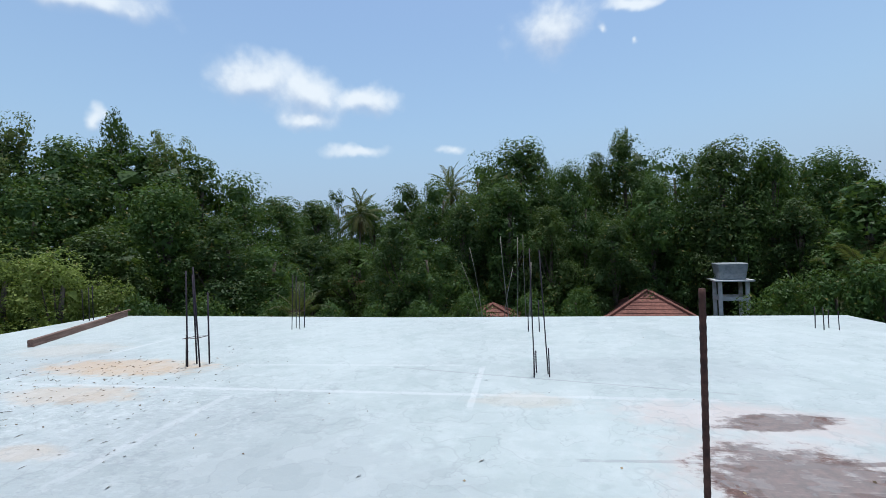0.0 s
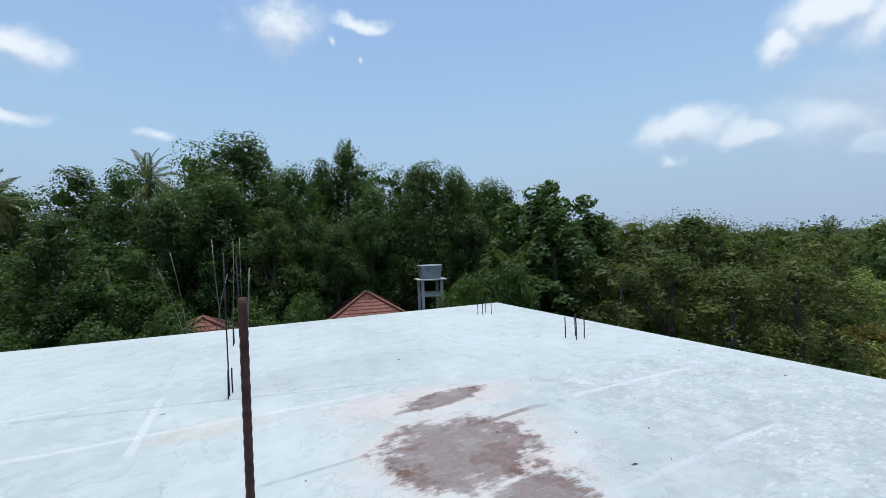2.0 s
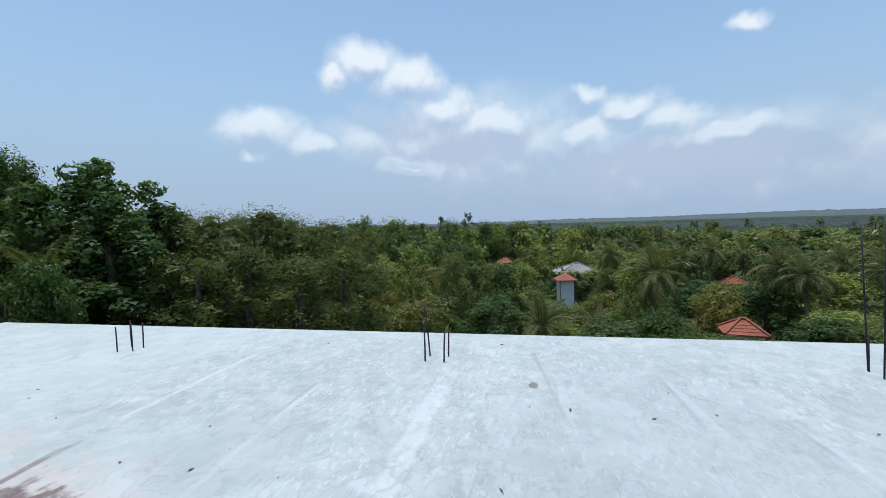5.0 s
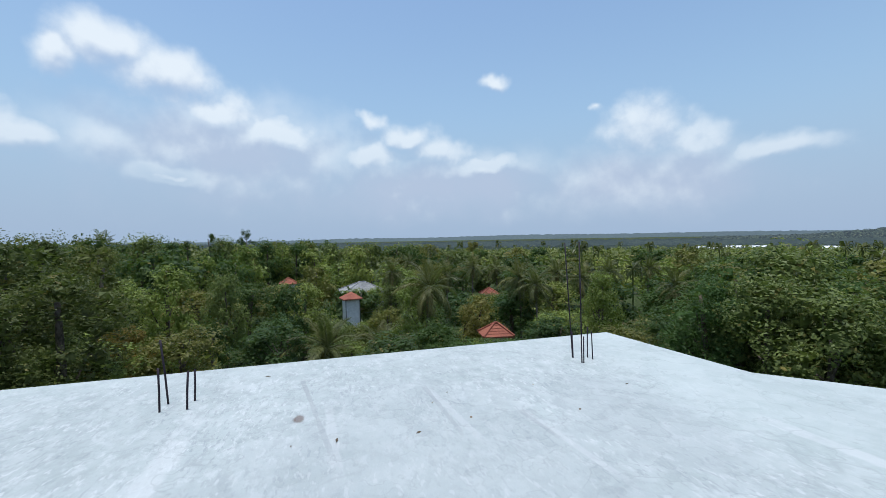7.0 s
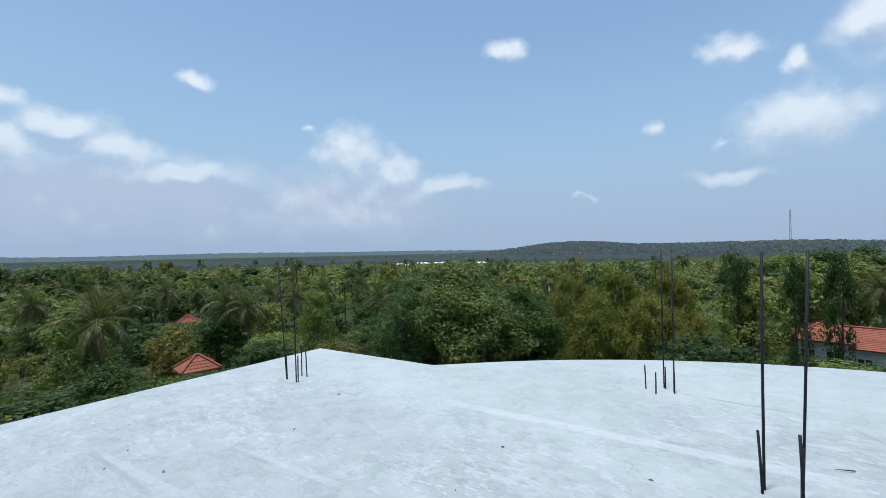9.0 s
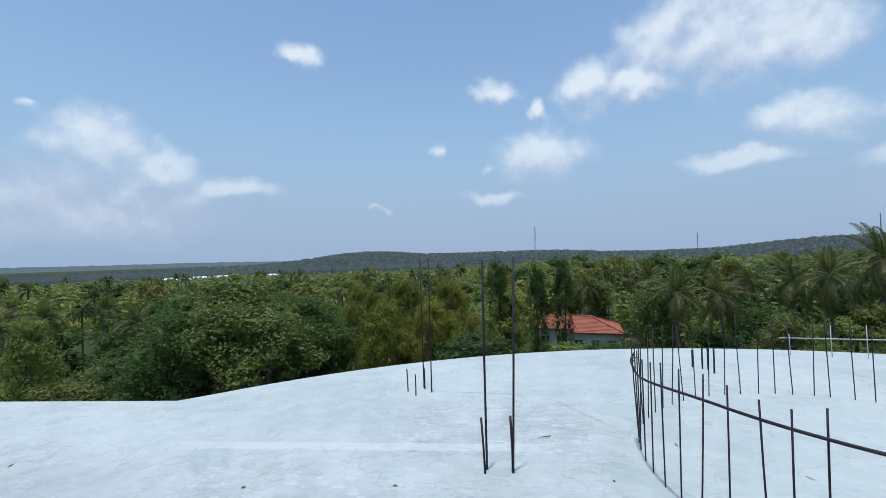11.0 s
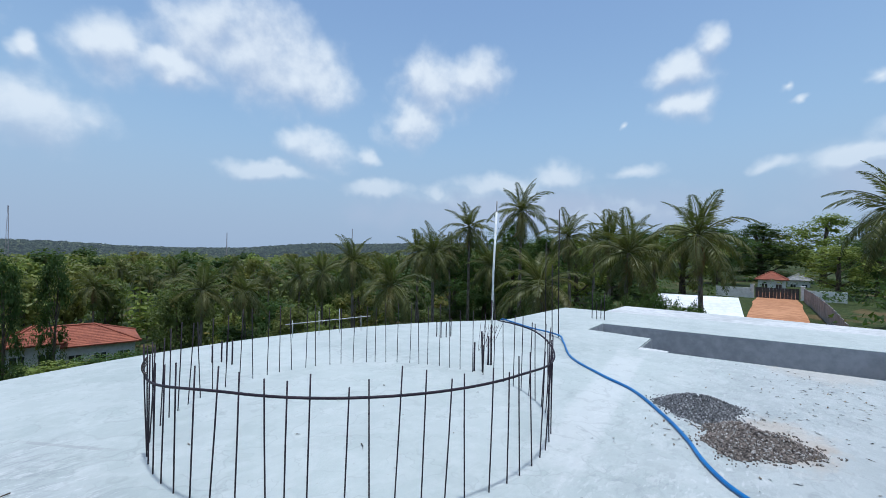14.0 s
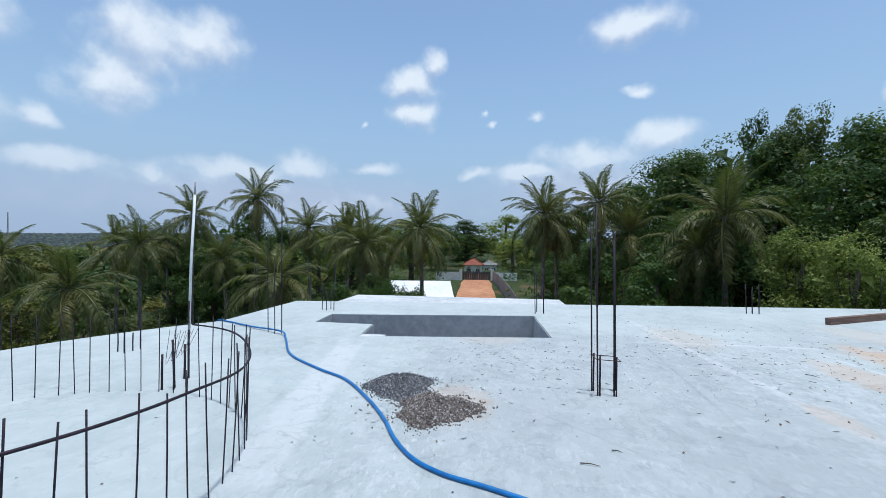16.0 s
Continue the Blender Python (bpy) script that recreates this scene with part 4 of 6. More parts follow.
def gravel_heap(x, y, a, b, h, count, material, label, turn):
    ob = thing("gravel_heap", label, "gravel heap", "gravel heaps on the slab", pose(x, y, 0, 0, 0, turn))
    verts, faces = [], []
    for i in range(count):
        q = math.sqrt(rnd.random()) * (1.0 if rnd.random() < 0.86 else 1.25)
        t = rnd.uniform(0, 2 * math.pi)
        wob = 1 + 0.16 * math.sin(3 * t + x) + 0.08 * math.sin(7 * t)
        z = h * max(0.0, 1 - q ** 1.5) * (1 + 0.2 * math.sin(5 * t + 2))
        r = rnd.uniform(0.006, 0.0135)
        o = len(verts)
        verts += stone(None, (a * q * wob * math.cos(t), b * q * wob * math.sin(t), z + r * 0.5), r)
        faces += [tuple(k + o for k in f) for f in OCT]
    st = part("crushed_stone", mesh_of("crushed_stone", verts, faces, material), material, ob)
    tagged(st, kind="stuff")
    # the body of fines below the stones
    bm = bmesh.new()
    rings, seg = 7, 28
    grid = []
    for i in range(rings + 1):
        q = i / rings
        row = []
        for k in range(seg):
            t = 2 * math.pi * k / seg
            wob = 1 + 0.16 * math.sin(3 * t + x) + 0.08 * math.sin(7 * t)
            row.append(bm.verts.new((a * q * wob * math.cos(t), b * q * wob * math.sin(t), max(0.0, h * (1 - q ** 1.5) * (1 + 0.2 * math.sin(5 * t + 2)) - 0.006) if i < rings else -0.004)))
        grid.append(row)
    for i in range(rings):
        for k in range(seg):
            q4 = (grid[i][k], grid[i + 1][k], grid[i + 1][(k + 1) % seg], grid[i][(k + 1) % seg])
            bm.faces.new(q4)
    bmesh.ops.remove_doubles(bm, verts=bm.verts, dist=1e-5)
    part("heap_body", bm, material, ob)


gravel_heap(-5.28, -1.02, 0.42, 0.39, 0.13, 3300, GRAVEL, "low heap of dark grey crushed stone", 10)
gravel_heap(-4.68, -0.51, 0.43, 0.41, 0.09, 3300, GRAVEL_BROWN, "low heap of brown gravel mixed with sand", -20)


def litter():
    """Dead leaves, twigs and crumbs of mortar, too many to count."""
    verts, faces = [], []
    spots = [(-7.0, 3.6, 3.6, 3.2, 520), (-6.8, 0.4, 1.8, 1.8, 200), (-4.9, -0.7, 1.0, 0.8, 200), (-7.0, 6.0, 2.6, 1.0, 140), (0.0, 2.0, 6.0, 6.0, 60), (-3.0, -3.5, 2.5, 2.5, 20), (2.5, -2.0, 3.0, 3.0, 20)]
    for cx, cy, a, b, n in spots:
        for _ in range(n):
            x, y = cx + a * rnd.gauss(0, 0.5), cy + b * rnd.gauss(0, 0.5)
            if not (-11.5 < x < 6.2 and -4.4 < y < 10.9) or (-11 < x < -8.0 and -3.9 < y < 1.25):
                continue
            l, w, t = 0.012 + 0.034 * rnd.random() ** 2, rnd.uniform(0.004, 0.012), rnd.uniform(0, 3.14)
            c, sn = math.cos(t), math.sin(t)
            o = len(verts)
            for u, q, z in ((-l, 0, 0.004), (0, -w, 0.012), (l, 0, 0.008), (0, w, 0.003)):
                verts.append((x + u * c - q * sn, y + u * sn + q * c, z))
            faces.append((o, o + 1, o + 2, o + 3))
    ob = new("leaf_litter", mesh_of("leaf_litter", verts, faces, LITTER))
    tagged(ob, "dry brown leaves and crumbs scattered over the slab", "leaf litter", kind="stuff")


litter()
for x, y, l, t in [(-3.75, 0.72, 0.15, 80), (-4.0, 1.02, 0.08, 70), (-0.3, -4.1, 0.12, 20), (-2.3, -3.0, 0.1, 60), (-6.6, 4.2, 0.16, 30)]:
    v, f = tube([(0, 0, 0.01), (l * 0.5, 0.008, 0.014), (l, 0, 0.009)], [0.005, 0.004, 0.002], 5)
    tw = new("twig", mesh_of("twig", v, f, BARK, True))
    tw.matrix_basis = pose(x, y, 0, 0, 0, t)
    tagged(tw, "short dry twig lying on the slab", "twig", "twigs on the slab")

# ---- trees ----
def leaf_quads(C, N, L, W):
    """Pointed leaves: centres, normals, lengths, widths."""
    n = len(C)
    N = N / np.linalg.norm(N, axis=1, keepdims=True)
    A = rng.normal(size=(n, 3))
    U = np.cross(N, A)
    U /= np.linalg.norm(U, axis=1, keepdims=True) + 1e-9
    U[:, 2] -= 0.35                     # tips hang
    U /= np.linalg.norm(U, axis=1, keepdims=True)
    V = np.cross(N, U)
    V /= np.linalg.norm(V, axis=1, keepdims=True) + 1e-9
    L, W = L[:, None], W[:, None]
    return np.stack([C - U * L / 2, C + V * W / 2 + U * L * 0.05, C + U * L / 2, C - V * W / 2 + U * L * 0.05], axis=1)


def leaf_tris(C, N, L, W):
    """Small pointed leaves of one triangle each."""
    Q = leaf_quads(C, N, L, W)
    return np.stack([Q[:, 2], Q[:, 1], Q[:, 0] * 0.8 + Q[:, 3] * 0.2 - (Q[:, 1] - Q[:, 3]) * 0.35], axis=1)


def unit(n):
    v = rng.normal(size=(n, 3))
    return v / np.linalg.norm(v, axis=1, keepdims=True)


def clumps_of(R, lo, hi, n, shape):
    """Centres and radii of a crown's clumps between two heights."""
    h = rng.random(n)
    if shape == "dome":
        prof = np.sqrt(np.clip(1 - (h * 1.0) ** 2.2, 0.03, 1)) * (0.72 + 0.28 * np.minimum(1, h * 4))
    elif shape == "tall":
        prof = np.sin(np.pi * np.clip(h * 0.86 + 0.10, 0, 1)) ** 0.55
    elif shape == "flat":
        prof = 0.35 + 0.65 * np.sin(np.pi * np.clip(h * 0.9 + 0.06, 0, 1))
    else:
        prof = 0.55 + 0.45 * np.sin(np.pi * h)
    if shape == "round":
        prof = np.sqrt(np.clip(1 - (1.9 * h - 0.95) ** 2, 0.08, 1))
    q = rng.random(n) ** (0.25 if shape == "round" else 0.36)
    t = rng.random(n) * 2 * np.pi
    lump = 1 + 0.22 * np.sin(2 * t + h * 5) + 0.12 * np.sin(5 * t + h * 9)
    r = R * prof * q * lump
    C = np.stack([r * np.cos(t), r * np.sin(t), lo + (hi - lo) * h], axis=1)
    return C


def tree_proto(kind, R, H, bare, n_clump, n_leaf, leaf, material, shape, size=0.24, bark=None, tuft=0.26):
    """A tree H high with a crown of radius R over a trunk; parts trunk and crown."""
    hi, lo = H - R * tuft * 0.95, H * bare + R * tuft * 0.5
    C = clumps_of(R * (1.0 - tuft * 0.75), lo, hi, n_clump, shape)
    rad = R * tuft * rng.uniform(0.65, 1.35, n_clump)
    # every clump carries smaller tufts, and the leaves lie on the skins of the tufts
    per = 6
    k = np.repeat(np.arange(n_clump), per)
    D = unit(n_clump * per)
    out = C[k] * np.array([1.0, 1.0, 0.0])
    out /= np.linalg.norm(out, axis=1, keepdims=True) + 1e-6
    D = D + out * 0.45 + np.array([0, 0, 0.30])
    D /= np.linalg.norm(D, axis=1, keepdims=True)
    tufts = C[k] + D * (rad[k] * rng.uniform(0.40, 0.66, len(k)))[:, None]
    tuft_r = rad[k] * rng.uniform(0.44, 0.72, len(k))
    pick = rng.integers(0, len(k), n_leaf)
    B = unit(n_leaf) + D[pick] * 0.55 + np.array([0, 0, 0.18])
    B /= np.linalg.norm(B, axis=1, keepdims=True)
    P = tufts[pick] + B * (tuft_r[pick] * rng.uniform(0.72, 1.06, n_leaf))[:, None]
    N = B * 1.1 + np.array([0, 0, 0.45]) + rng.normal(size=(n_leaf, 3)) * 0.36
    L = size * rng.uniform(0.65, 1.35, n_leaf)
    Q = leaf_tris(P, N, L, L * leaf * 1.25)
    # denser inner foliage
    n_in = n_clump * 12
    k = np.repeat(np.arange(n_clump), 12)
    D = unit(n_in)
    P = C[k] * np.array([0.95, 0.95, 1.0]) + D * (rad[k] * rng.uniform(0.05, 0.55, n_in))[:, None]
    L = rad[k] * rng.uniform(0.38, 0.60, n_in)
    Q = np.concatenate([Q, leaf_tris(P, D + rng.normal(size=(n_in, 3)) * 0.5, L, L * 1.1)])
    ob = thing(kind, "", "tree")
    crown = part("crown", tris_mesh("crown", Q, material), material, ob)
    # trunk and limbs
    bark = bark or BARK
    r0 = 0.018 * H + 0.05
    bend = rng.normal(size=2) * 0.03 * H
    spine = [(bend[0] * f * f, bend[1] * f * f, -0.3 + (H * 0.86 + 0.3) * f) for f in np.linspace(0, 1, 9)]
    pieces = [tube(spine, [r0 * (1.25 if i == 0 else 1 - 0.085 * i) for i in range(9)], 8)]
    order = np.argsort(rng.random(n_clump))[:0 if kind == "bamboo_clump" else 9]
    for j in order:
        f = min(0.92, max(bare * 0.75, C[j][2] / H - 0.14))
        base = Vector((bend[0] * f * f, bend[1] * f * f, H * 0.86 * f))
        tip = Vector(C[j])
        mid = base.lerp(tip, 0.55) + Vector((0, 0, -0.04 * H * rnd.random()))
        rr = r0 * (1 - 0.75 * f) * 0.55
        pieces.append(tube([base, mid, tip], [rr, rr * 0.6, rr * 0.2], 5, False))
    v, f = joined(pieces)
    part("trunk", mesh_of("trunk", v, f, bark, True), bark, ob)
    return [ob, False, R, H]


def plant(proto, x, y, top, radius, label, name=None, group="", z=None):
    """Stands a tree of a kind at a place, so high that its top reaches a level."""
    ob, used, R, H = proto
    base = ground_z(x, y) if z is None else z
    sz, sr = (top - base) / H, radius / R
    m = Matrix.Translation((x, y, base)) @ Matrix.Rotation(rnd.uniform(0, 6.28), 4, "Z") @ Matrix.Diagonal((sr * rnd.uniform(0.92, 1.08), sr * rnd.uniform(0.92, 1.08), sz, 1))
    if not used:
        ob.matrix_basis = m
        proto[1] = True
        made = ob
    else:
        keep = ob.scale.copy()
        made = copy_thing(ob, m @ Matrix.Diagonal((1 / keep.x, 1 / keep.y, 1 / keep.z, 1)))
    tagged(made, label, "tree", group)
    return made


def level(el, d):
    return 1.65 + d * math.tan(radians(el)) 


NEAR = 17000
big = [tree_proto("broadleaf_tree", 3.0, 15.5, 0.06, 60, NEAR, 0.66, LEAF_DARK, "dome", 0.185, None, 0.38),
       tree_proto("broadleaf_tree", 3.1, 15.5, 0.20, 54, NEAR, 0.66, LEAF_WOOD, "round", 0.185, None, 0.40),
       tree_proto("broadleaf_tree", 3.0, 15.5, 0.08, 60, NEAR, 0.66, LEAF_DARK, "dome", 0.18, None, 0.38),
       tree_proto("broadleaf_tree", 3.1, 14.5, 0.12, 54, NEAR, 0.66, LEAF_WOOD, "round", 0.185, None, 0.40)]
airy = [tree_proto("tall_open_tree", 3.6, 18, 0.5, 40, 7500, 0.5, LEAF_MID, "flat", 0.22, BARK_PALE, 0.24),
        tree_proto("tall_open_tree", 3.4, 17, 0.45, 36, 7000, 0.5, LEAF_DARK, "flat", 0.22, BARK_PALE, 0.24)]
large_leaf = [tree_proto("large_leaved_tree", 1.9, 13, 0.08, 70, 7000, 0.75, LEAF_WOOD, "tall", 0.26, None, 0.36)]
feather = [tree_proto("feathery_tree", 3.3, 16, 0.05, 130, 11500, 0.42, LEAF_FINE, "dome", 0.17, None, 0.26),
           tree_proto("feathery_tree", 3.2, 16, 0.15, 120, 11500, 0.42, LEAF_FINE, "round", 0.17, None, 0.28)]
bush = [tree_proto("leafy_bush", 2.3, 9.3, 0.03, 60, 15000, 0.5, LEAF_BRIGHT, "dome", 0.115, None, 0.30),
        tree_proto("leafy_bush", 2.3, 6.0, 0.03, 50, 9000, 0.55, LEAF_WOOD, "dome", 0.14, None, 0.30)]
bright = [tree_proto("light_green_tree", 2.6, 11, 0.08, 60, 5600, 0.6, LEAF_BRIGHT, "tall", 0.2, None, 0.30),
          tree_proto("light_green_tree", 2.7, 10, 0.15, 54, 5600, 0.58, LEAF_BRIGHT, "dome", 0.2, None, 0.32)]
mid = [tree_proto("broadleaf_tree", 2.6, 10, 0.35, 30, 4600, 0.66, LEAF_MID, "round", 0.215, None, 0.40),
       tree_proto("broadleaf_tree", 2.5, 11, 0.18, 44, 4300, 0.66, LEAF_DARK, "round", 0.215, None, 0.35),
       tree_proto("broadleaf_tree", 2.7, 10, 0.30, 32, 4600, 0.66, LEAF_WOOD, "dome", 0.215, None, 0.40),
       tree_proto("olive_tree", 2.5, 10, 0.30, 38, 4300, 0.6, LEAF_OLIVE, "round", 0.205, None, 0.36),
       tree_proto("dark_round_tree", 2.7, 10, 0.25, 34, 4000, 0.7, LEAF_DARK, "round", 0.235, None, 0.40)]
rusty = [tree_proto("rust_tinted_tree", 2.8, 9, 0.15, 46, 5000, 0.5, LEAF_RUST, "tall", 0.25)]
bamboo = [tree_proto("bamboo_clump", 4.2, 9, 0.03, 150, 14000, 0.22, LEAF_BAMBOO, "dome", 0.32, None, 0.18)]
conifer = [tree_proto("slim_conifer", 1.2, 14, 0.1, 40, 1400, 0.3, LEAF_DARK, "dome", 0.4, None, 0.4)]
far = [tree_proto("broadleaf_tree", 3.6, 10, 0.32, 26, 1300, 0.75, LEAF_MID, "round", 0.56, None, 0.4),
       tree_proto("broadleaf_tree", 3.4, 11, 0.25, 28, 1300, 0.75, LEAF_DARK, "round", 0.56, None, 0.38),
       tree_proto("light_green_tree", 3.4, 10, 0.25, 26, 1300, 0.75, LEAF_BRIGHT, "round", 0.5, None, 0.38),
       tree_proto("olive_tree", 3.4, 9, 0.3, 26, 1300, 0.75, LEAF_OLIVE, "round", 0.5, None, 0.4),
       tree_proto("broadleaf_tree", 3.4, 11, 0.2, 26, 1300, 0.75, LEAF_DARK, "tall", 0.56, None, 0.36)]

# the tall wood on the north and west: azimuth, elevation of the top, distance, crown radius
WOOD_BACK = [(66, 11.5, 40, 3.6), (60, 11.5, 42, 3.8), (51, 12.0, 42, 3.8), (43, 11.5, 42, 3.6), (36, 9.0, 44, 3.4), (29, 6.0, 54, 4.0), (22, 6.2, 56, 4.0), (13, 8.6, 41, 3.2), (4, 11.0, 41, 3.2),
             (-3, 10.6, 41, 3.2), (-9, 10.0, 41, 3.0), (-15, 10.6, 41, 3.2), (-21, 9.8, 40, 3.2), (-27, 8.2, 40, 3.0), (-32, 6.4, 41, 2.8)]
for i, (az, el, d, r) in enumerate(WOOD_BACK):
    p = polar(az, d)
    plant(big[i % 4], p.x, p.y, level(el, d), r, "tall dark green broadleaf tree deep in the wood", group="tall wood trees")
WOOD_MAIN = [(66.5, 11.6, 31, 2.8), (62.0, 13.0, 31, 2.6), (57.5, 13.4, 32, 2.6), (52.6, 13.2, 31, 2.5), (47.2, 14.0, 33, 2.8), (41.2, 12.4, 32, 2.5), (36.6, 11.0, 32, 2.3), (32.0, 8.0, 36, 2.5), (27.4, 7.5, 46, 3.0), (20.0, 7.2, 48, 2.8),
             (15.8, 9.4, 33, 1.9), (11.6, 10.5, 32, 2.0), (5.4, 12.9, 32, 1.8), (0.3, 14.3, 31, 2.6), (-5.6, 11.0, 30, 1.6), (-8.9, 11.8, 33, 1.5), (-12.6, 13.6, 32, 2.0), (-17.6, 11.3, 31, 1.8), (-22.4, 11.5, 30, 2.0),
             (-26.6, 10.4, 30, 1.5), (-30.6, 8.7, 31, 1.8), (-33.6, 7.4, 32, 1.5)]
for i, (az, el, d, r) in enumerate(WOOD_MAIN):
    p = polar(az, d)
    plant(big[(i * 3 + i // 4) % 4], p.x, p.y, level(el, d), r * 1.4, "tall green broadleaf tree with a billowing crown in the wood", group="tall wood trees")
WOOD_FRONT = [(64, 5.5, 26, 2.2), (59.5, 7.0, 27, 2.1), (55.4, 9.0, 28, 2.0), (50, 4.5, 25, 1.9), (44.4, 9.2, 28, 2.0), (39, 5.5, 26, 1.9), (33.8, 2.5, 27, 2.0), (28.5, 3.0, 33, 2.0), (23.0, 2.0, 34, 2.0), (17.5, 4.8, 28, 1.8), (13.0, 1.8, 26, 1.6),
              (8.4, 7.2, 28, 1.6), (2.8, 9.2, 28, 1.8), (-2.6, 5.6, 27, 1.5), (-7.0, 8.0, 29, 1.5), (-10.6, 3.4, 27, 1.5), (-15.2, 8.6, 29, 1.6), (-20.2, 5.6, 29.5, 1.5), (-24.8, 7.4, 30, 1.5), (-28.8, 4.4, 28.5, 1.6), (-33.2, 2.4, 27, 1.6)]
for i, (az, el, d, r) in enumerate(WOOD_FRONT):
    p = polar(az, d)
    plant(big[(i * 3 + 1) % 4], p.x, p.y, level(el, d), r * 1.45, "dense green broadleaf tree at the edge of the wood", group="tall wood trees")
for i, (az, el, d, r) in enumerate([(56.4, 15.8, 32, 2.0), (48.2, 16.3, 33, 2.2), (43.6, 15.5, 33, 2.2), (60.8, 14.8, 34, 2.0), (-12.5, 15.2, 34, 1.3), (24.8, 8.8, 60, 2.4), (-36, 3.8, 42, 3.0)]):
    p = polar(az, d)
    plant(airy[i % 2], p.x, p.y, level(el, d), r, "slim tree with an open tufted crown over the wood", group="open tall trees")
for az, el, d, r in [(-37.8, 8.4, 25, 2.1), (-41.5, 6.4, 25.5, 2.0), (-35.0, 6.0, 25, 2.1), (-39.5, 3.0, 23, 2.1), (-43.5, 3.6, 25, 1.8), (79.3, -4.2, 21, 1.1), (71.0, -0.9, 22, 1.4), (101.2, -5.4, 20, 1.1)]:
    p = polar(az, d)
    plant(large_leaf[0], p.x, p.y, level(el, d), r, "tree with large drooping glossy leaves", group="large leaved trees")
for i, (az, el, d, r) in enumerate([(-45, 3.0, 26, 3.0), (-49.5, 2.3, 25, 3.4), (-55, 3.1, 25, 3.4), (-60.5, 1.2, 26, 3.2), (-52, -1.5, 21, 2.8), (-46, -2.2, 22, 2.6), (-58, -3.0, 21, 2.8), (-64, -2.5, 23, 2.8), (-43, 2.2, 34, 3.4), (-47.5, 2.6, 36, 3.6), (-52, 2.4, 37, 3.6), (-57.5, 2.0, 37, 3.6), (-62.5, 1.2, 38, 3.6), (-66.5, 0.4, 40, 3.4), (-61.5, -1.2, 29, 2.8)]):
    p = polar(az, d)
    plant(feather[i % 2], p.x, p.y, level(el, d), r, "wide feathery green tree below the slab corner", group="feathery trees")
UNDER = [(58, 2.6, 21, 2.2), (54, 2.0, 20, 2.3), (50, -1.0, 20.5, 2.2), (46, -3.0, 20, 2.0), (40, -3.5, 20, 2.0), (33, -4.5, 20, 2.0), (27, -5.5, 19, 1.8), (21, -6.0, 18.5, 1.6), (14, -6.0, 19, 1.8), (8, -5.0, 22, 2.0), (0, -5.5, 22, 2.0),
         (-6, -5.0, 24, 2.0), (-27, -3.8, 22, 2.0), (-31, -3.0, 21, 2.0), (-34, -2.0, 21, 2.0), (-20, -1.0, 33, 2.4), (65, -1.0, 24, 2.2), (70, 0.5, 26, 2.4), (99.6, -5.0, 25, 1.3), (103.2, -4.0, 25, 1.4), (105, -4.2, 26, 1.4), (101.6, -5.0, 24, 1.0), (106.5, -4.6, 27, 1.6), (110, -4.4, 27, 1.8), (71.5, -2.6, 22, 1.5)]
for i, (az, el, d, r) in enumerate(UNDER):
    p = polar(az, d)
    plant(bush[0 if i < 3 else 1], p.x, p.y, level(el, d), r, "bushy green undergrowth below the slab", group="undergrowth bushes")
# west side, behind the coconut palms
WEST = [(87.4, 1.6, 92, 4.5), (84.6, 2.2, 100, 4.5), (82.0, 2.2, 60, 3.4), (80.5, -2.0, 44, 2.2), (69, 11.6, 38, 4.4), (74, 8.5, 42, 4.2), (64.5, 10.6, 34, 3.8), (79, 5.6, 60, 5.0), (84, 4.5, 120, 8.0), (88.5, 4.9, 150, 10), (93.5, 4.0, 150, 10), (97.5, 3.6, 120, 8.0), (101, 4.2, 80, 5.5), (105, 3.4, 75, 5.5),
        (109, 3.0, 70, 5.0), (113, 2.4, 64, 4.6), (117, 2.8, 58, 4.4), (121.5, 4.6, 52, 4.0), (125, 3.0, 56, 4.4), (129, 1.6, 60, 4.4), (72, 3.0, 30, 3.2), (77, 1.2, 34, 3.2), (81.5, 0.5, 44, 3.4), (67, 4.0, 27, 3.2)]
for i, (az, el, d, r) in enumerate(WEST):
    p = polar(az, d)
    plant(big[(i * 3 + 1) % 4] if d < 62 else (big if i % 3 else bright)[i % 2], p.x, p.y, level(el, d), r * (0.85 if d < 62 else 1.0), "green broadleaf tree behind the palms", group="western trees")

# the valley on the east and south: rows of mixed trees, lower than the camera
BIG_SOUTH = [(-141, -2.6, 30, 3.0), (-145.5, -1.1, 31, 3.4), (-151, -3.6, 29, 3.2), (-148, -5.5, 25, 2.6), (-155, -5.0, 30, 2.6), (-143.2, -4.2, 27, 2.6), (-138.0, -4.6, 28, 2.6)]
for i, (az, el, d, r) in enumerate(BIG_SOUTH):
    p = polar(az, d)
    plant(mid[0] if i % 2 else big[3], p.x, p.y, level(el, d), r, "large dark round-crowned tree below the slab", group="valley trees")
for az, el, d, r in [(-160, -2.8, 34, 3.4), (-165.5, -2.1, 35, 3.8), (-171.5, -2.5, 35, 3.4), (-163, -5.5, 29, 3.2), (-169, -5.5, 30, 3.2)]:
    p = polar(az, d)
    plant(bamboo[0], p.x, p.y, level(el, d), r, "yellowish feathery bamboo clump in the valley", group="bamboo clumps")
for az, el, d, r in [(176.6, -0.6, 48, 1.5), (173.2, -0.4, 50, 1.5), (-178.4, 0.0, 52, 1.9)]:
    p = polar(az, d)
    plant(mid[1], p.x, p.y, level(el, d), r, "slim creeper-clad tree in the valley", group="valley trees")

HOUSES = []          # azimuth, distance, half angle kept free and elevation down to which each house shows


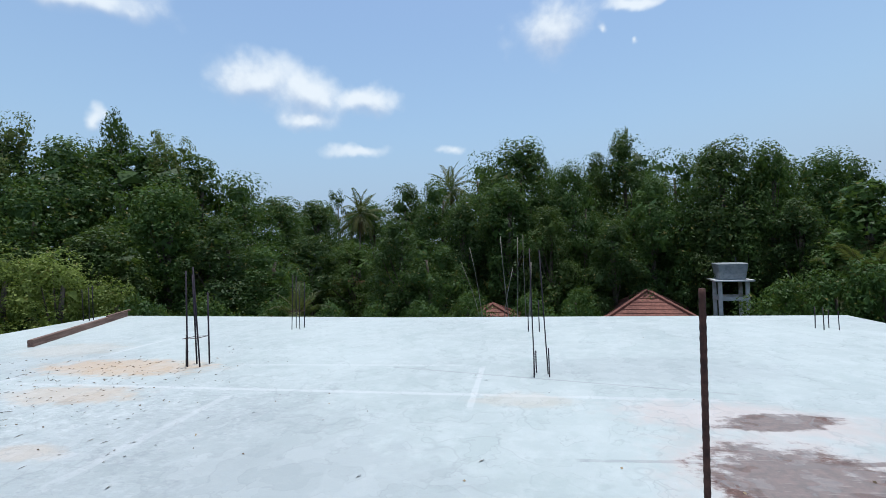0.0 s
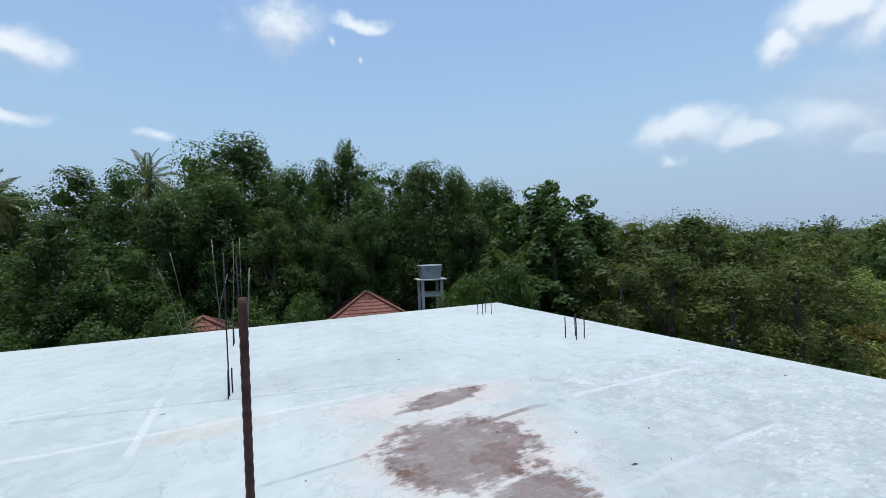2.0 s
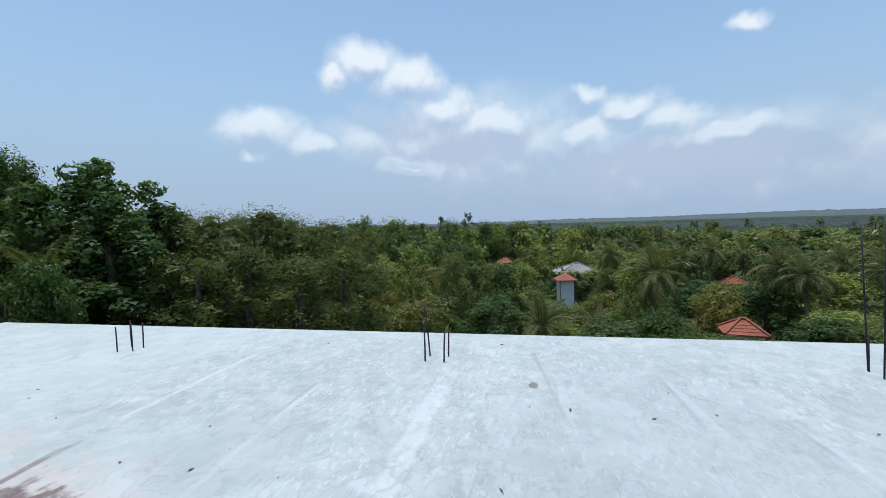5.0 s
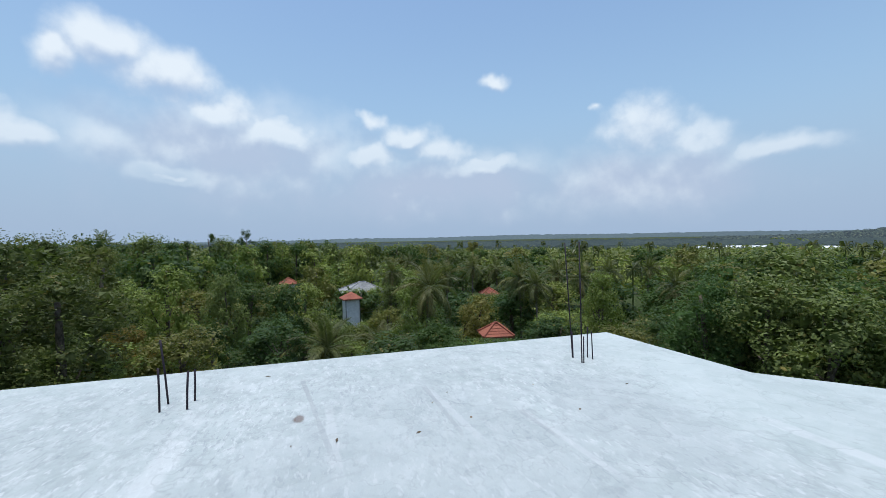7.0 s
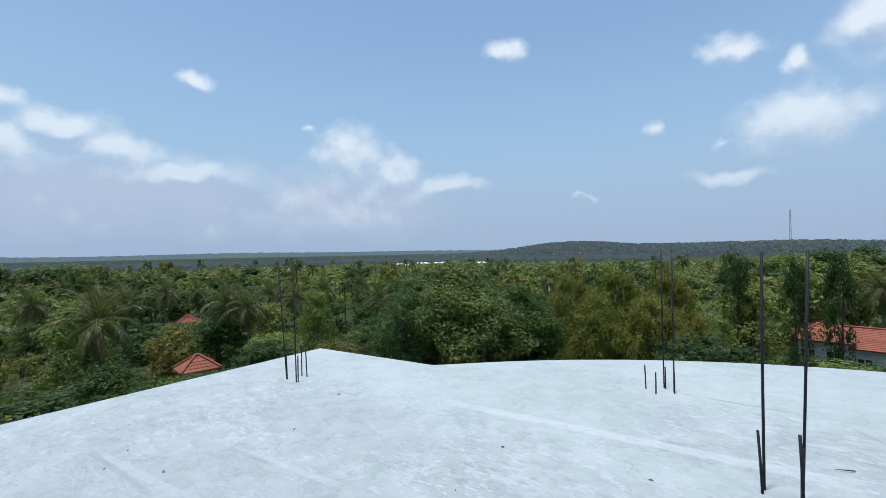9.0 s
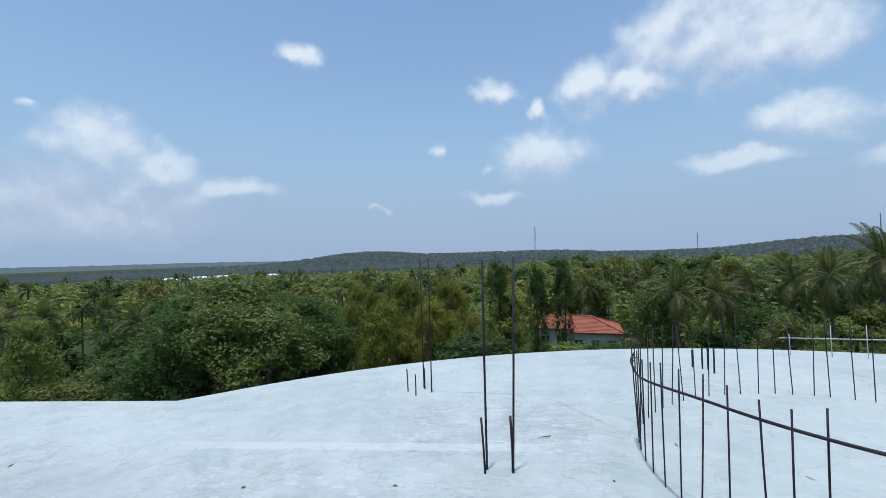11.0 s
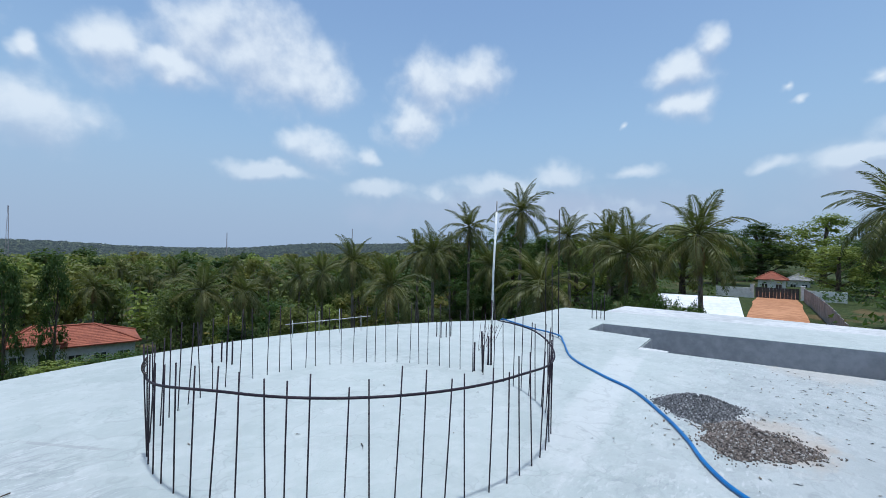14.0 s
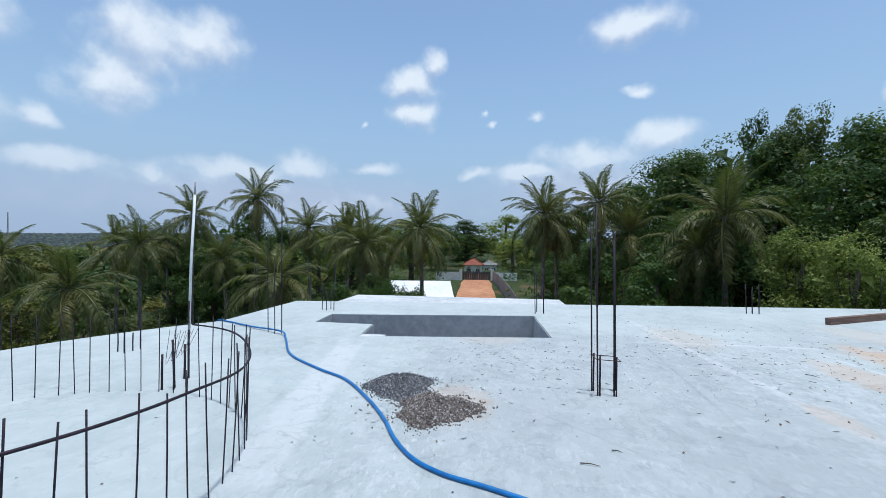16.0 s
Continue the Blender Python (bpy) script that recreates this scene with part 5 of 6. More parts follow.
def cleared(az, d, r, el):
    """The highest elevation a tree may have there without hiding a house; None where it would stand in one."""
    for a, hd, free, low in HOUSES:
        if free and abs((az - a + 180) % 360 - 180) < free + math.degrees(r / d) * 0.85:
            if d < hd - r:
                el = min(el, low)
            elif d < hd + r + 2:
                return None
    return el


def valley_rows():
    for d0, gap, lo, hi in [(27, 4.2, -16.5, -8.6), (35, 4.4, -13.5, -6.2), (44, 4.8, -10.5, -4.2), (56, 5.6, -8.2, -3.0), (72, 6.8, -5.6, -2.4), (92, 7.2, -4.6, -2.0), (118, 8.4, -3.6, -1.6), (150, 10, -3.0, -1.4), (190, 12, -2.6, -1.2)]:
        az = -64.0 + rnd.uniform(0, 3)
        stop = -230 if d0 < 60 else -256
        while az > stop:
            a = az + rnd.uniform(-1, 1)
            d = d0 * rnd.uniform(0.92, 1.1)
            el = rnd.uniform(lo, hi)
            if a > -84:
                el += 2.0 * step(-84, -68, a) * (1 if d0 < 100 else 0.5)
            if d0 > 40:
                el += 0.9 * step(-122, -108, a)
            if d0 > 80:
                el += 1.5 * (1 - step(-188, -176, a)) + 1.0 * step(-100, -88, a)
            r = rnd.uniform(1.6, 3.3) if d0 < 50 else rnd.uniform(2.3, 4.4) * (1 + 0.003 * d)
            if -137 > a > -174 and d0 < 60:
                el = min(el, -5.5)
            el = cleared(a, d, r, el)
            if el is not None:
                p = polar(a, d)
                base = ground_z(p.x, p.y)
                top = min(max(level(el, d), base + 2.2), base + 16)
                kinds = (mid + bright + rusty + mid + feather[:1] + mid[3:] + bright) if d0 < 60 else far + far[1:2]
                k = rnd.randrange(len(kinds))
                plant(kinds[k], p.x, p.y, top, r, "mixed green tree in the wooded valley" if kinds[k] not in rusty else "tree with yellow-brown leaves in the valley", group="valley trees")
            az -= math.degrees(gap / d0) * rnd.uniform(0.8, 1.2)


def undergrowth():
    """Low leafy growth that covers the soil between the trees."""
    quads = []
    for _ in range(3600):
        az = rnd.uniform(-290, 70)
        d = 17 * (190 / 17) ** rnd.random()
        p = polar(az, d)
        if -18.6 < p.x < 7.4 and -8.6 < p.y < 13.2:
            continue
        if abs((az - 92.2 + 180) % 360 - 180) < math.degrees(5.0 / d) + 0.6 and d < 100:
            continue
        r = rnd.uniform(0.8, 1.7) * (1 + d * 0.006)
        n = 30
        D = unit(n)
        D[:, 2] = np.abs(D[:, 2])
        C = np.array([p.x, p.y, ground_z(p.x, p.y) + r * 0.25]) + D * r * rng.uniform(0.5, 1.0, n)[:, None] * np.array([1.3, 1.3, 0.9])
        L = rng.uniform(0.45, 0.9, n) * r * 0.5
        quads.append(leaf_tris(C, D + np.array([0, 0, 0.6]) + rng.normal(size=(n, 3)) * 0.35, L, L * 0.6))
    ob = new("undergrowth", tris_mesh("undergrowth", np.concatenate(quads), LEAF_DARK))
    tagged(ob, "dense low green undergrowth between the trees", "undergrowth", kind="stuff")


def hill_woods():
    """Single tree crowns over the wooded hill; their material glows to imitate haze."""
    quads = []
    for _ in range(5200):
        az, f = rnd.uniform(-236, -138), 0.15 + 0.85 * rnd.random() ** 0.7
        d = 1500 - 260 * (1 - f) - 12
        top = 1.65 + 1500 * math.tan(radians(hill_crest(az)))
        p = polar(az, d)
        z = -40 + (top + 40) * math.sin(f * math.pi / 2)
        r = rnd.uniform(4.5, 9.0)
        n = 14
        D = unit(n)
        D[:, 2] = np.abs(D[:, 2])
        C = np.array([p.x, p.y, z]) + D * r * np.array([1.0, 1.0, 0.8])
        L = rng.uniform(0.6, 1.1, n) * r
        quads.append(leaf_tris(C, D + np.array([0, 0, 0.4]), L, L * 0.9))
    ob = new("hill_woods", tris_mesh("hill_woods", np.concatenate(quads), RIDGE_TREES_HAZED))
    tagged(ob, "green tree crowns covering the far hill, haze added as glow", "woods", kind="stuff")


def far_woods():
    """Tree tops over the far plain, out to the hills."""
    quads = []
    for _ in range(5200):
        d = 150 * (1100 / 150) ** (rnd.random() ** 0.9)
        az = rnd.uniform(-270, -58)
        low = step(-186, -176, az) * (1 - step(-98, -86, az))
        if d > 430 and low > 0.3:
            continue
        p = polar(az, d)
        base = ground_z(p.x, p.y)
        r, h = rnd.uniform(3.0, 6.0), rnd.uniform(8, 14) * (1 - 0.25 * low)
        n = 44 if d < 350 else 22
        D = unit(n)
        D[:, 2] = np.abs(D[:, 2])
        C = np.array([p.x, p.y, base + h - r * 0.8]) + D * r * rng.uniform(0.6, 1.0, n)[:, None]
        L = rng.uniform(0.5, 0.95, n) * r * 0.5
        quads.append(leaf_tris(C, D + np.array([0, 0, 0.5]) + rng.normal(size=(n, 3)) * 0.3, L, L * 0.9))
    ob = new("far_woods", tris_mesh("far_woods", np.concatenate(quads), LEAF_MID))
    tagged(ob, "endless green tree tops over the far plain", "woods", kind="stuff")
    quads = []
    for _ in range(150):
        d = 70 * (420 / 70) ** rnd.random()
        az = rnd.uniform(-262, -86)
        p = polar(az, d)
        top = ground_z(p.x, p.y) + rnd.uniform(8, 13)
        n = 22
        a = rng.random(n) * 6.283
        out = np.stack([np.cos(a), np.sin(a), np.zeros(n)], 1)
        side = np.stack([-np.sin(a), np.cos(a), np.zeros(n)], 1)
        up = rng.uniform(-0.9, 1.5, n)[:, None] * np.array([0, 0, 1.0])
        c = np.array([p.x, p.y, top])
        big_ = rnd.uniform(0.75, 1.05)
        m1 = c + (out * 0.55 + up) * big_
        m2 = m1 + (out * 0.8 + up * 0.2 + np.array([0, 0, -0.35])) * big_
        tip = m2 + (out * 0.35 + np.array([0, 0, -1.15])) * big_
        w = (side * 0.12 + np.array([0, 0, 0.10]) * rng.choice([-1, 1], n)[:, None])
        quads.append(np.stack([np.broadcast_to(c, m1.shape), m1 + w * 1.4, m2 + w * 1.6, m2 - w * 1.6], 1))
        quads.append(np.stack([m2 - w * 1.6, m2 + w * 1.6, tip, tip], 1) + np.zeros((n, 4, 3)))
        t = np.array([0.12, 0.05, 0])
        quads.append(np.array([[c - t, c + t, c + t - np.array([0, 0, 9.0]), c - t - np.array([0, 0, 9.0])]]))
    ob = new("far_palms", quads_mesh("far_palms", np.concatenate(quads), LEAF_PALM))
    tagged(ob, "countless palm heads scattered through the far woods", "palms", kind="stuff")


# ---- palms ----
def frond_mesh(length, bend, hang, dry=False, seed=0):
    """A frond that leaves the crown along x and bends down by so many degrees; hang: how far its leaflets droop."""
    r = random.Random(seed)
    n = 26
    spine, a, q = [Vector((0, 0, 0))], 0.0, Vector((0, 0, 0))
    for i in range(n):
        a = -radians(bend) * ((i + 1) / n) ** 1.25
        q = q + Vector((math.cos(a), 0, math.sin(a))) * length / n
        spine.append(q)
    verts, faces = tube(spine, [0.04 * (1 - 0.85 * i / n) + 0.005 for i in range(n + 1)], 4, False)
    for i in range(3, n + 1):
        f = i / n
        d = (spine[i] - spine[i - 1]).normalized()
        up = Vector((-d.z, 0, d.x))
        size = length * 0.23 * r.uniform(0.7, 1.1) * math.sin(math.pi * min(1, f * 0.84 + 0.16)) ** 0.55
        for sgn in (-1, 1):
            for sub in (0, 0.5):
                base = spine[i] - d * sub * length / n
                h = hang * r.uniform(0.5, 1.3)
                away = (d * 0.55 + Vector((0, sgn, 0)) * (1.0 - 0.45 * h) + up * (0.25 - 0.75 * h)).normalized()
                m1 = base + away * size * 0.5
                tip = m1 + (away * (1 - 0.5 * h) + Vector((0, 0, -0.75 * h))).normalized() * size * 0.5 * r.uniform(0.8, 1.1)
                w = d * 0.042 * length / 4
                o = len(verts)
                verts += [base, m1 + w, tip, m1 - w]
                faces.append((o, o + 1, o + 2, o + 3))
    return verts, faces


FRONDS = [mesh_of("frond", *frond_mesh(3.0, 52, 0.38, False, 1), LEAF_PALM), mesh_of("frond", *frond_mesh(3.5, 82, 0.65, False, 2), LEAF_PALM),
          mesh_of("frond", *frond_mesh(3.6, 92, 0.9, False, 3), LEAF_PALM), mesh_of("frond", *frond_mesh(3.4, 60, 1.1, False, 4), LEAF_PALM)]
FRONDS_DRY = [mesh_of("frond", *frond_mesh(3.2, 60, 1.1, True, 9), LEAF_DRY)]


def palm(x, y, top, label, size=1.0, fronds=23, lean=(0.0, 0.0), name="coconut_palm"):
    base = ground_z(x, y)
    h = top - base - 2.0 * size
    ob = thing(name, label, "palm tree", "coconut palms", Matrix.Translation((x, y, base)))
    lx, ly = lean[0] + rnd.uniform(-0.4, 0.4), lean[1] + rnd.uniform(-0.4, 0.4)
    spine = [(lx * f ** 2, ly * f ** 2, -0.3 + (h + 0.3) * f) for f in np.linspace(0, 1, 26)]
    v, f = tube(spine, [(0.17 - 0.07 * i / 25) * (1.05 if i % 2 else 0.97) * (1.5 if i == 0 else 1) * size for i in range(26)], 9)
    part("trunk", mesh_of("trunk", v, f, BARK_PALM, True), BARK_PALM, ob)
    for i in range(fronds):
        f = (i + 0.5) / fronds
        me = FRONDS[min(3, int(f * 4))]
        fr = part("frond", me, LEAF_PALM, ob)
        tilt = 88 - 146 * f ** 1.15 + rnd.uniform(-12, 12)
        fr.matrix_basis = Matrix.Translation((lx, ly, h)) @ pose(0, 0, 0, rnd.uniform(-22, 22), -tilt, 137.5 * i + rnd.uniform(-14, 14)) @ Matrix.Diagonal((size * rnd.uniform(0.85, 1.08),) * 3 + (1,))
    for i in range(rnd.randint(4, 6)):
        fr = part("frond", FRONDS_DRY[0], LEAF_DRY, ob, "dead brown hanging frond")
        fr.matrix_basis = Matrix.Translation((lx, ly, h - 0.1)) @ pose(0, 0, 0, 0, rnd.uniform(52, 80), rnd.uniform(0, 360)) @ Matrix.Diagonal((size * rnd.uniform(0.5, 0.8),) * 3 + (1,))
    d_near = math.hypot(x, y) < 46
    pieces = []
    for i in range(6 if d_near else 0):
        a = rnd.uniform(0, 6.28)
        c = Vector((lx + 0.28 * math.cos(a), ly + 0.28 * math.sin(a), h - 0.2 - 0.25 * rnd.random()))
        pieces.append(tube([c + Vector((0, 0, 0.12)), c + Vector((0, 0, 0.06)), c, c - Vector((0, 0, 0.08)), c - Vector((0, 0, 0.13))], [0.02, 0.09, 0.11, 0.08, 0.02], 7))
    for piece in pieces:
        part("coconut", mesh_of("coconut", *piece, LEAF_OLIVE, True), LEAF_OLIVE, ob)
    return ob


# azimuth, elevation of the crown's top, distance, size
PALMS_WEST = [(63.2, 8.8, 23, 1.0), (76.8, 9.5, 31, 1.0), (83.5, 8.6, 29, 1.05), (81.6, 6.4, 31, 0.9), (73.8, 5.6, 30, 0.95), (99.2, 6.8, 27, 1.0), (107.6, 4.6, 29, 1.05), (109.2, 5.2, 36, 1.0), (113.9, 5.4, 38, 1.0), (120.4, 8.9, 38, 1.05), (127.2, 6.3, 46, 1.1),
              (132.0, 3.0, 38, 1.0), (134.2, 2.6, 43, 1.0), (137.5, -0.6, 30, 1.05), (142.6, 1.6, 38, 1.0), (117.4, 0.6, 26, 1.05), (129.6, 2.8, 58, 1.1), (111, 3.6, 60, 1.1), (123.5, 1.0, 44, 1.0), (104, 2.6, 48, 1.0), (146.5, -0.4, 46, 1.0)]
PALMS_SOUTH = [(160.5, -2.2, 42, 1.0), (170.2, -2.6, 70, 1.0), (153, -1.6, 62, 1.0), (149.5, -1.2, 52, 1.0), (165.5, -1.8, 85, 1.0), (157, -0.9, 95, 1.0), (150, -0.5, 90, 1.0), (163, -1.4, 64, 1.0), (155.5, -2.8, 46, 1.0), (167.8, -1.2, 105, 1.0),
               (-103.5, -3.6, 40, 1.1), (-110, -2.6, 75, 1.0), (-116.5, -3.4, 52, 1.0), (-118.6, -4.2, 50, 0.95), (-121, -3.2, 64, 1.0), (-124.5, -3.6, 58, 1.0), (-89.6, -10.4, 28, 0.9), (-97.0, -11.6, 30, 0.85), (-67.4, 1.0, 110, 1.1), (-135, -4.4, 60, 1.0), (-113.5, -3.0, 84, 1.0), (-127.5, -3.2, 72, 1.0),
               (-101.5, -2.2, 105, 1.0), (-108, -1.9, 110, 1.0), (-99.0, -3.0, 70, 0.95), (-132, -2.9, 85, 1.0), (-106.5, -3.2, 62, 1.0)]
PALMS_NORTH = [(22.4, 7.9, 44, 0.95), (9.9, 10.9, 37, 0.9), (66, 4.2, 24, 0.85), (30, -4.2, 19, 0.55), (-33.2, -1.0, 24, 0.8)]
for az, el, d, sz in PALMS_WEST + PALMS_SOUTH + PALMS_NORTH:
    p = polar(az, d)
    palm(p.x, p.y, level(el, d), "coconut palm with arching green fronds and a slim trunk", sz)

# ---- houses, towers and roads round about ----
def hip_roof(bm, l, w, z, h, over=0.5, ridge_l=None):
    a, b = l / 2 + over, w / 2 + over
    rl = (l - w) / 2 if ridge_l is None else ridge_l
    rl = max(rl, 0.05)
    pts = [(-a, -b, z), (a, -b, z), (a, b, z), (-a, b, z), (-rl, 0, z + h), (rl, 0, z + h)]
    vs = [bm.verts.new(p) for p in pts]
    lo = [bm.verts.new((p[0], p[1], p[2] - 0.12)) for p in pts[:4]]
    for f in ((0, 1, 5, 4), (1, 2, 5), (2, 3, 4, 5), (3, 0, 4)):
        bm.faces.new([vs[i] for i in f])
    for i in range(4):
        j = (i + 1) % 4
        bm.faces.new((vs[j], vs[i], lo[i], lo[j]))
    bm.faces.new(list(reversed(lo)))
    return bm


def tile_rows(l, w, z, h, over, rl, step_=0.30):
    """Raised courses of tiles along the long slopes."""
    a, b = l / 2 + over, w / 2 + over
    pieces = []
    n = int(math.hypot(b, h) / step_)
    for sgn in (-1, 1):
        for i in range(n):
            f = i / n
            x = a + (rl - a) * f
            y, zz = sgn * b * (1 - f), z + h * f
            pieces.append(tube([(-x, y, zz + 0.015), (x, y, zz + 0.015)], 0.024, 5))
    for sx, sy in ((-1, -1), (1, -1), (1, 1), (-1, 1)):
        pieces.append(tube([(sx * a, sy * b, z + 0.05), (sx * rl, 0, z + h + 0.05)], 0.10, 6))
    pieces.append(tube([(-rl, 0, z + h + 0.06), (rl, 0, z + h + 0.06)], 0.11, 6))
    return joined(pieces)


def house(az, d, l, w, wall_h, roof_h, face, roof_mat, wall_mat, label, top=None, windows=4, ridge_l=None, gable=None):
    p = polar(az, d)
    base = ground_z(p.x, p.y)
    if top is not None:
        base = top - wall_h - roof_h
    ob = thing("house", label, "house", "houses among the trees", pose(p.x, p.y, base, 0, 0, face))
    bm = box(bmesh.new(), -l / 2, -w / 2, -3.0, l / 2, w / 2, wall_h)
    part("wall", bm, wall_mat, ob)
    rl = max(0.05, (l - w) / 2 if ridge_l is None else ridge_l)
    rf = part("roof", hip_roof(bmesh.new(), l, w, wall_h + 0.13, roof_h, 0.5, ridge_l), roof_mat, ob)
    part("roof_tiles", mesh_of("roof_tiles", *tile_rows(l, w, wall_h + 0.13, roof_h, 0.5, rl), roof_mat), roof_mat, rf)
    for side in (-1, 1):
        for i in range(windows):
            x = -l / 2 + l * (i + 0.5) / windows
            win = part("window", box(bmesh.new(), x - 0.55, side * w / 2 - 0.03, wall_h - 2.0, x + 0.55, side * w / 2 + 0.03, wall_h - 0.75), PLASTER, ob)
            for k in (-1, 1):
                part("pane", box(bmesh.new(), x + k * 0.25 - 0.21, side * (w / 2 + 0.034) - 0.008, wall_h - 1.92, x + k * 0.25 + 0.21, side * (w / 2 + 0.034) + 0.008, wall_h - 0.83), PANE, win)
    return ob


def put_house(*a, free=5.0, low=-8.0, **k):
    HOUSES.append((a[0], a[1], free, low))
    return house(*a, **k)


put_house(171.5, 58, 9.5, 6.5, 3.0, 1.5, 171, TILE, PLASTER, "bungalow with a red tiled roof and pale walls", level(-8.2, 58), free=4.5, low=-11.2, windows=5)
put_house(174.6, 54, 3.6, 3.6, 3.0, 1.4, 171, TILE, PLASTER, "small hipped porch with a bright red tiled roof", level(-8.0, 54), free=1.2, low=-11.2, windows=2)
put_house(-95.2, 75, 6.4, 5.5, 2.2, 1.5, -84, SHEET_GREY, PLASTER, "low house with a weathered grey sheet roof", level(-5.8, 75), free=1.4, windows=3, low=-6.2)
put_house(-113, 40, 1.9, 1.6, 2.0, 1.0, -100, TILE, PLASTER, "house with a red clay tiled roof between trees", level(-11.7, 40), free=1.6, low=-13.5, windows=2)
put_house(-112.3, 75, 2.2, 2.0, 2.0, 1.0, -100, TILE, PLASTER, "distant house with an orange tiled roof", level(-7.0, 75), free=0.8, low=-7.3, windows=2)
put_house(-86, 95, 2.6, 2.2, 2.2, 1.1, -80, TILE, PLASTER, "distant house with an orange tiled roof", level(-4.9, 95), free=0.7, low=-5.3, windows=2)
put_house(23.4, 44, 1.6, 1.5, 1.4, 0.6, 20, TILE, PLASTER, "distant house with an orange tiled roof", level(-3.0, 44), free=0.8, low=-3.4, windows=2)
put_house(-14.1, 26, 3.6, 3.2, 3.0, 1.3, -10, TILE_DULL, PLASTER, "house with an old brown tiled hip roof below the slab", level(-6.1, 26), free=0.0, windows=2, ridge_l=0.05)
put_house(5.0, 24, 2.2, 2.2, 3.0, 0.8, 5, TILE_DULL, PLASTER, "small old brown tiled roof below the slab", level(-7.6, 24), free=0.0, windows=1, ridge_l=0.05)
put_house(92.6, 112, 4.6, 4.0, 2.6, 1.5, 92, TILE, PLASTER, "house with an orange tiled roof behind the gate", level(-1.4, 112), free=0.0, windows=2)
put_house(90.4, 128, 4.0, 4.0, 2.8, 1.4, 92, SHEET_GREY, PLASTER, "house with a grey sheet roof behind the gate", level(-1.5, 128), free=0.0, windows=2)


def lookout():
    """Slim white tower with a red pyramid roof."""
    HOUSES.append((-93.7, 56, 1.4, -10.6))
    p = polar(-93.7, 56)
    z0, z1, zt = ground_z(p.x, p.y), level(-7.75, 56), level(-6.95, 56)
    ob = thing("water_tower_house", "slim white tower with a small red tiled roof", "tower", "", pose(p.x, p.y, 0, 0, 0, -80))
    part("wall", box(bmesh.new(), -0.92, -0.92, z0 - 1, 0.92, 0.92, z1), PLASTER, ob)
    part("roof", hip_roof(bmesh.new(), 1.84, 1.84, z1 + 0.02, zt - z1, 0.35, 0.05), TILE, ob)
    # thin dark upright strips along two corners of the wall
    for sx in (-0.9, 0.9):
        part("downpipe", mesh_of("downpipe", *tube([(sx, -0.96, z0 - 0.5), (sx, -0.96, z1)], 0.05, 6), DARK), DARK, ob, "dark upright strip at the tower corner")


lookout()


def water_tower():
    """Concrete frame with a square tank, under the wood."""
    d = 27.0
    p = polar(-22.6, d)
    top, z0 = level(-2.5, d), ground_z(p.x, p.y)
    ob = thing("water_tower", "raw concrete frame tower carrying a grey water tank", "water tower", "", pose(p.x, p.y, 0, 0, 0, -10))
    w = 0.60
    for sx in (-1, 1):
        for sy in (-1, 1):
            part("leg", box(bmesh.new(), sx * w - 0.085, sy * w - 0.085, z0 - 0.3, sx * w + 0.085, sy * w + 0.085, top - 0.95, 0.01), CONCRETE_PALE, ob)
    z = top - 0.95
    part("platform", box(bmesh.new(), -0.88, -0.88, z, 0.88, 0.88, z + 0.08, 0.01), CONCRETE_PALE, ob)
    for zz in (z - 1.0, z - 2.6):
        for sx, sy, dx, dy in ((0, -1, w, 0.08), (0, 1, w, 0.08), (-1, 0, 0.08, w), (1, 0, 0.08, w)):
            part("beam", box(bmesh.new(), sx * w - dx + (0.085 if dx > .5 else 0), sy * w - dy + (0.085 if dy > .5 else 0), zz, sx * w + dx - (0.085 if dx > .5 else 0), sy * w + dy - (0.085 if dy > .5 else 0), zz + 0.2), CONCRETE_PALE, ob)
    bm = box(bmesh.new(), -0.68, -0.68, z + 0.08, 0.68, 0.68, top - 0.02, 0.03)
    for vtx in bm.verts:
        if vtx.co.z < z + 0.3:
            vtx.co.x *= 0.84
            vtx.co.y *= 0.84
    tank = part("tank", bm, TANK, ob, "flared grey tank")
    part("pipe", mesh_of("pipe", *tube([(0.4, 0.4, top - 0.02), (0.4, 0.4, top + 0.25)], 0.03, 6), DARK), DARK, tank)


water_tower()


def bare_stems(az, d):
    """Pale dead stems leaning out of the undergrowth."""
    p = polar(az, d)
    z = ground_z(p.x, p.y)
    ob = thing("bare_tree", "pale leafless stems leaning before the dark wood", "tree", "", pose(p.x, p.y, z))
    for dx, lean, h, r in [(-1.0, -0.8, 8.4, 0.035), (-0.6, 0.9, 7.4, 0.04), (0.0, -0.2, 8.9, 0.045), (0.35, 0.1, 8.8, 0.04), (0.6, 0.25, 8.9, 0.035), (0.95, 0.1, 7.6, 0.09), (-0.9, -1.3, 7.8, 0.03)]:
        pts = [(dx + lean * f * f + 0.08 * math.sin(5 * f + dx * 9), 0.3 * dx, -0.3 + (h + 0.3) * f) for f in np.linspace(0, 1, 9)]
        part("stem", mesh_of("stem", *tube(pts, [r * (1 - 0.09 * i) for i in range(9)], 6), BARK_PALE, True), BARK_PALE, ob)


bare_stems(3.0, 20.6)


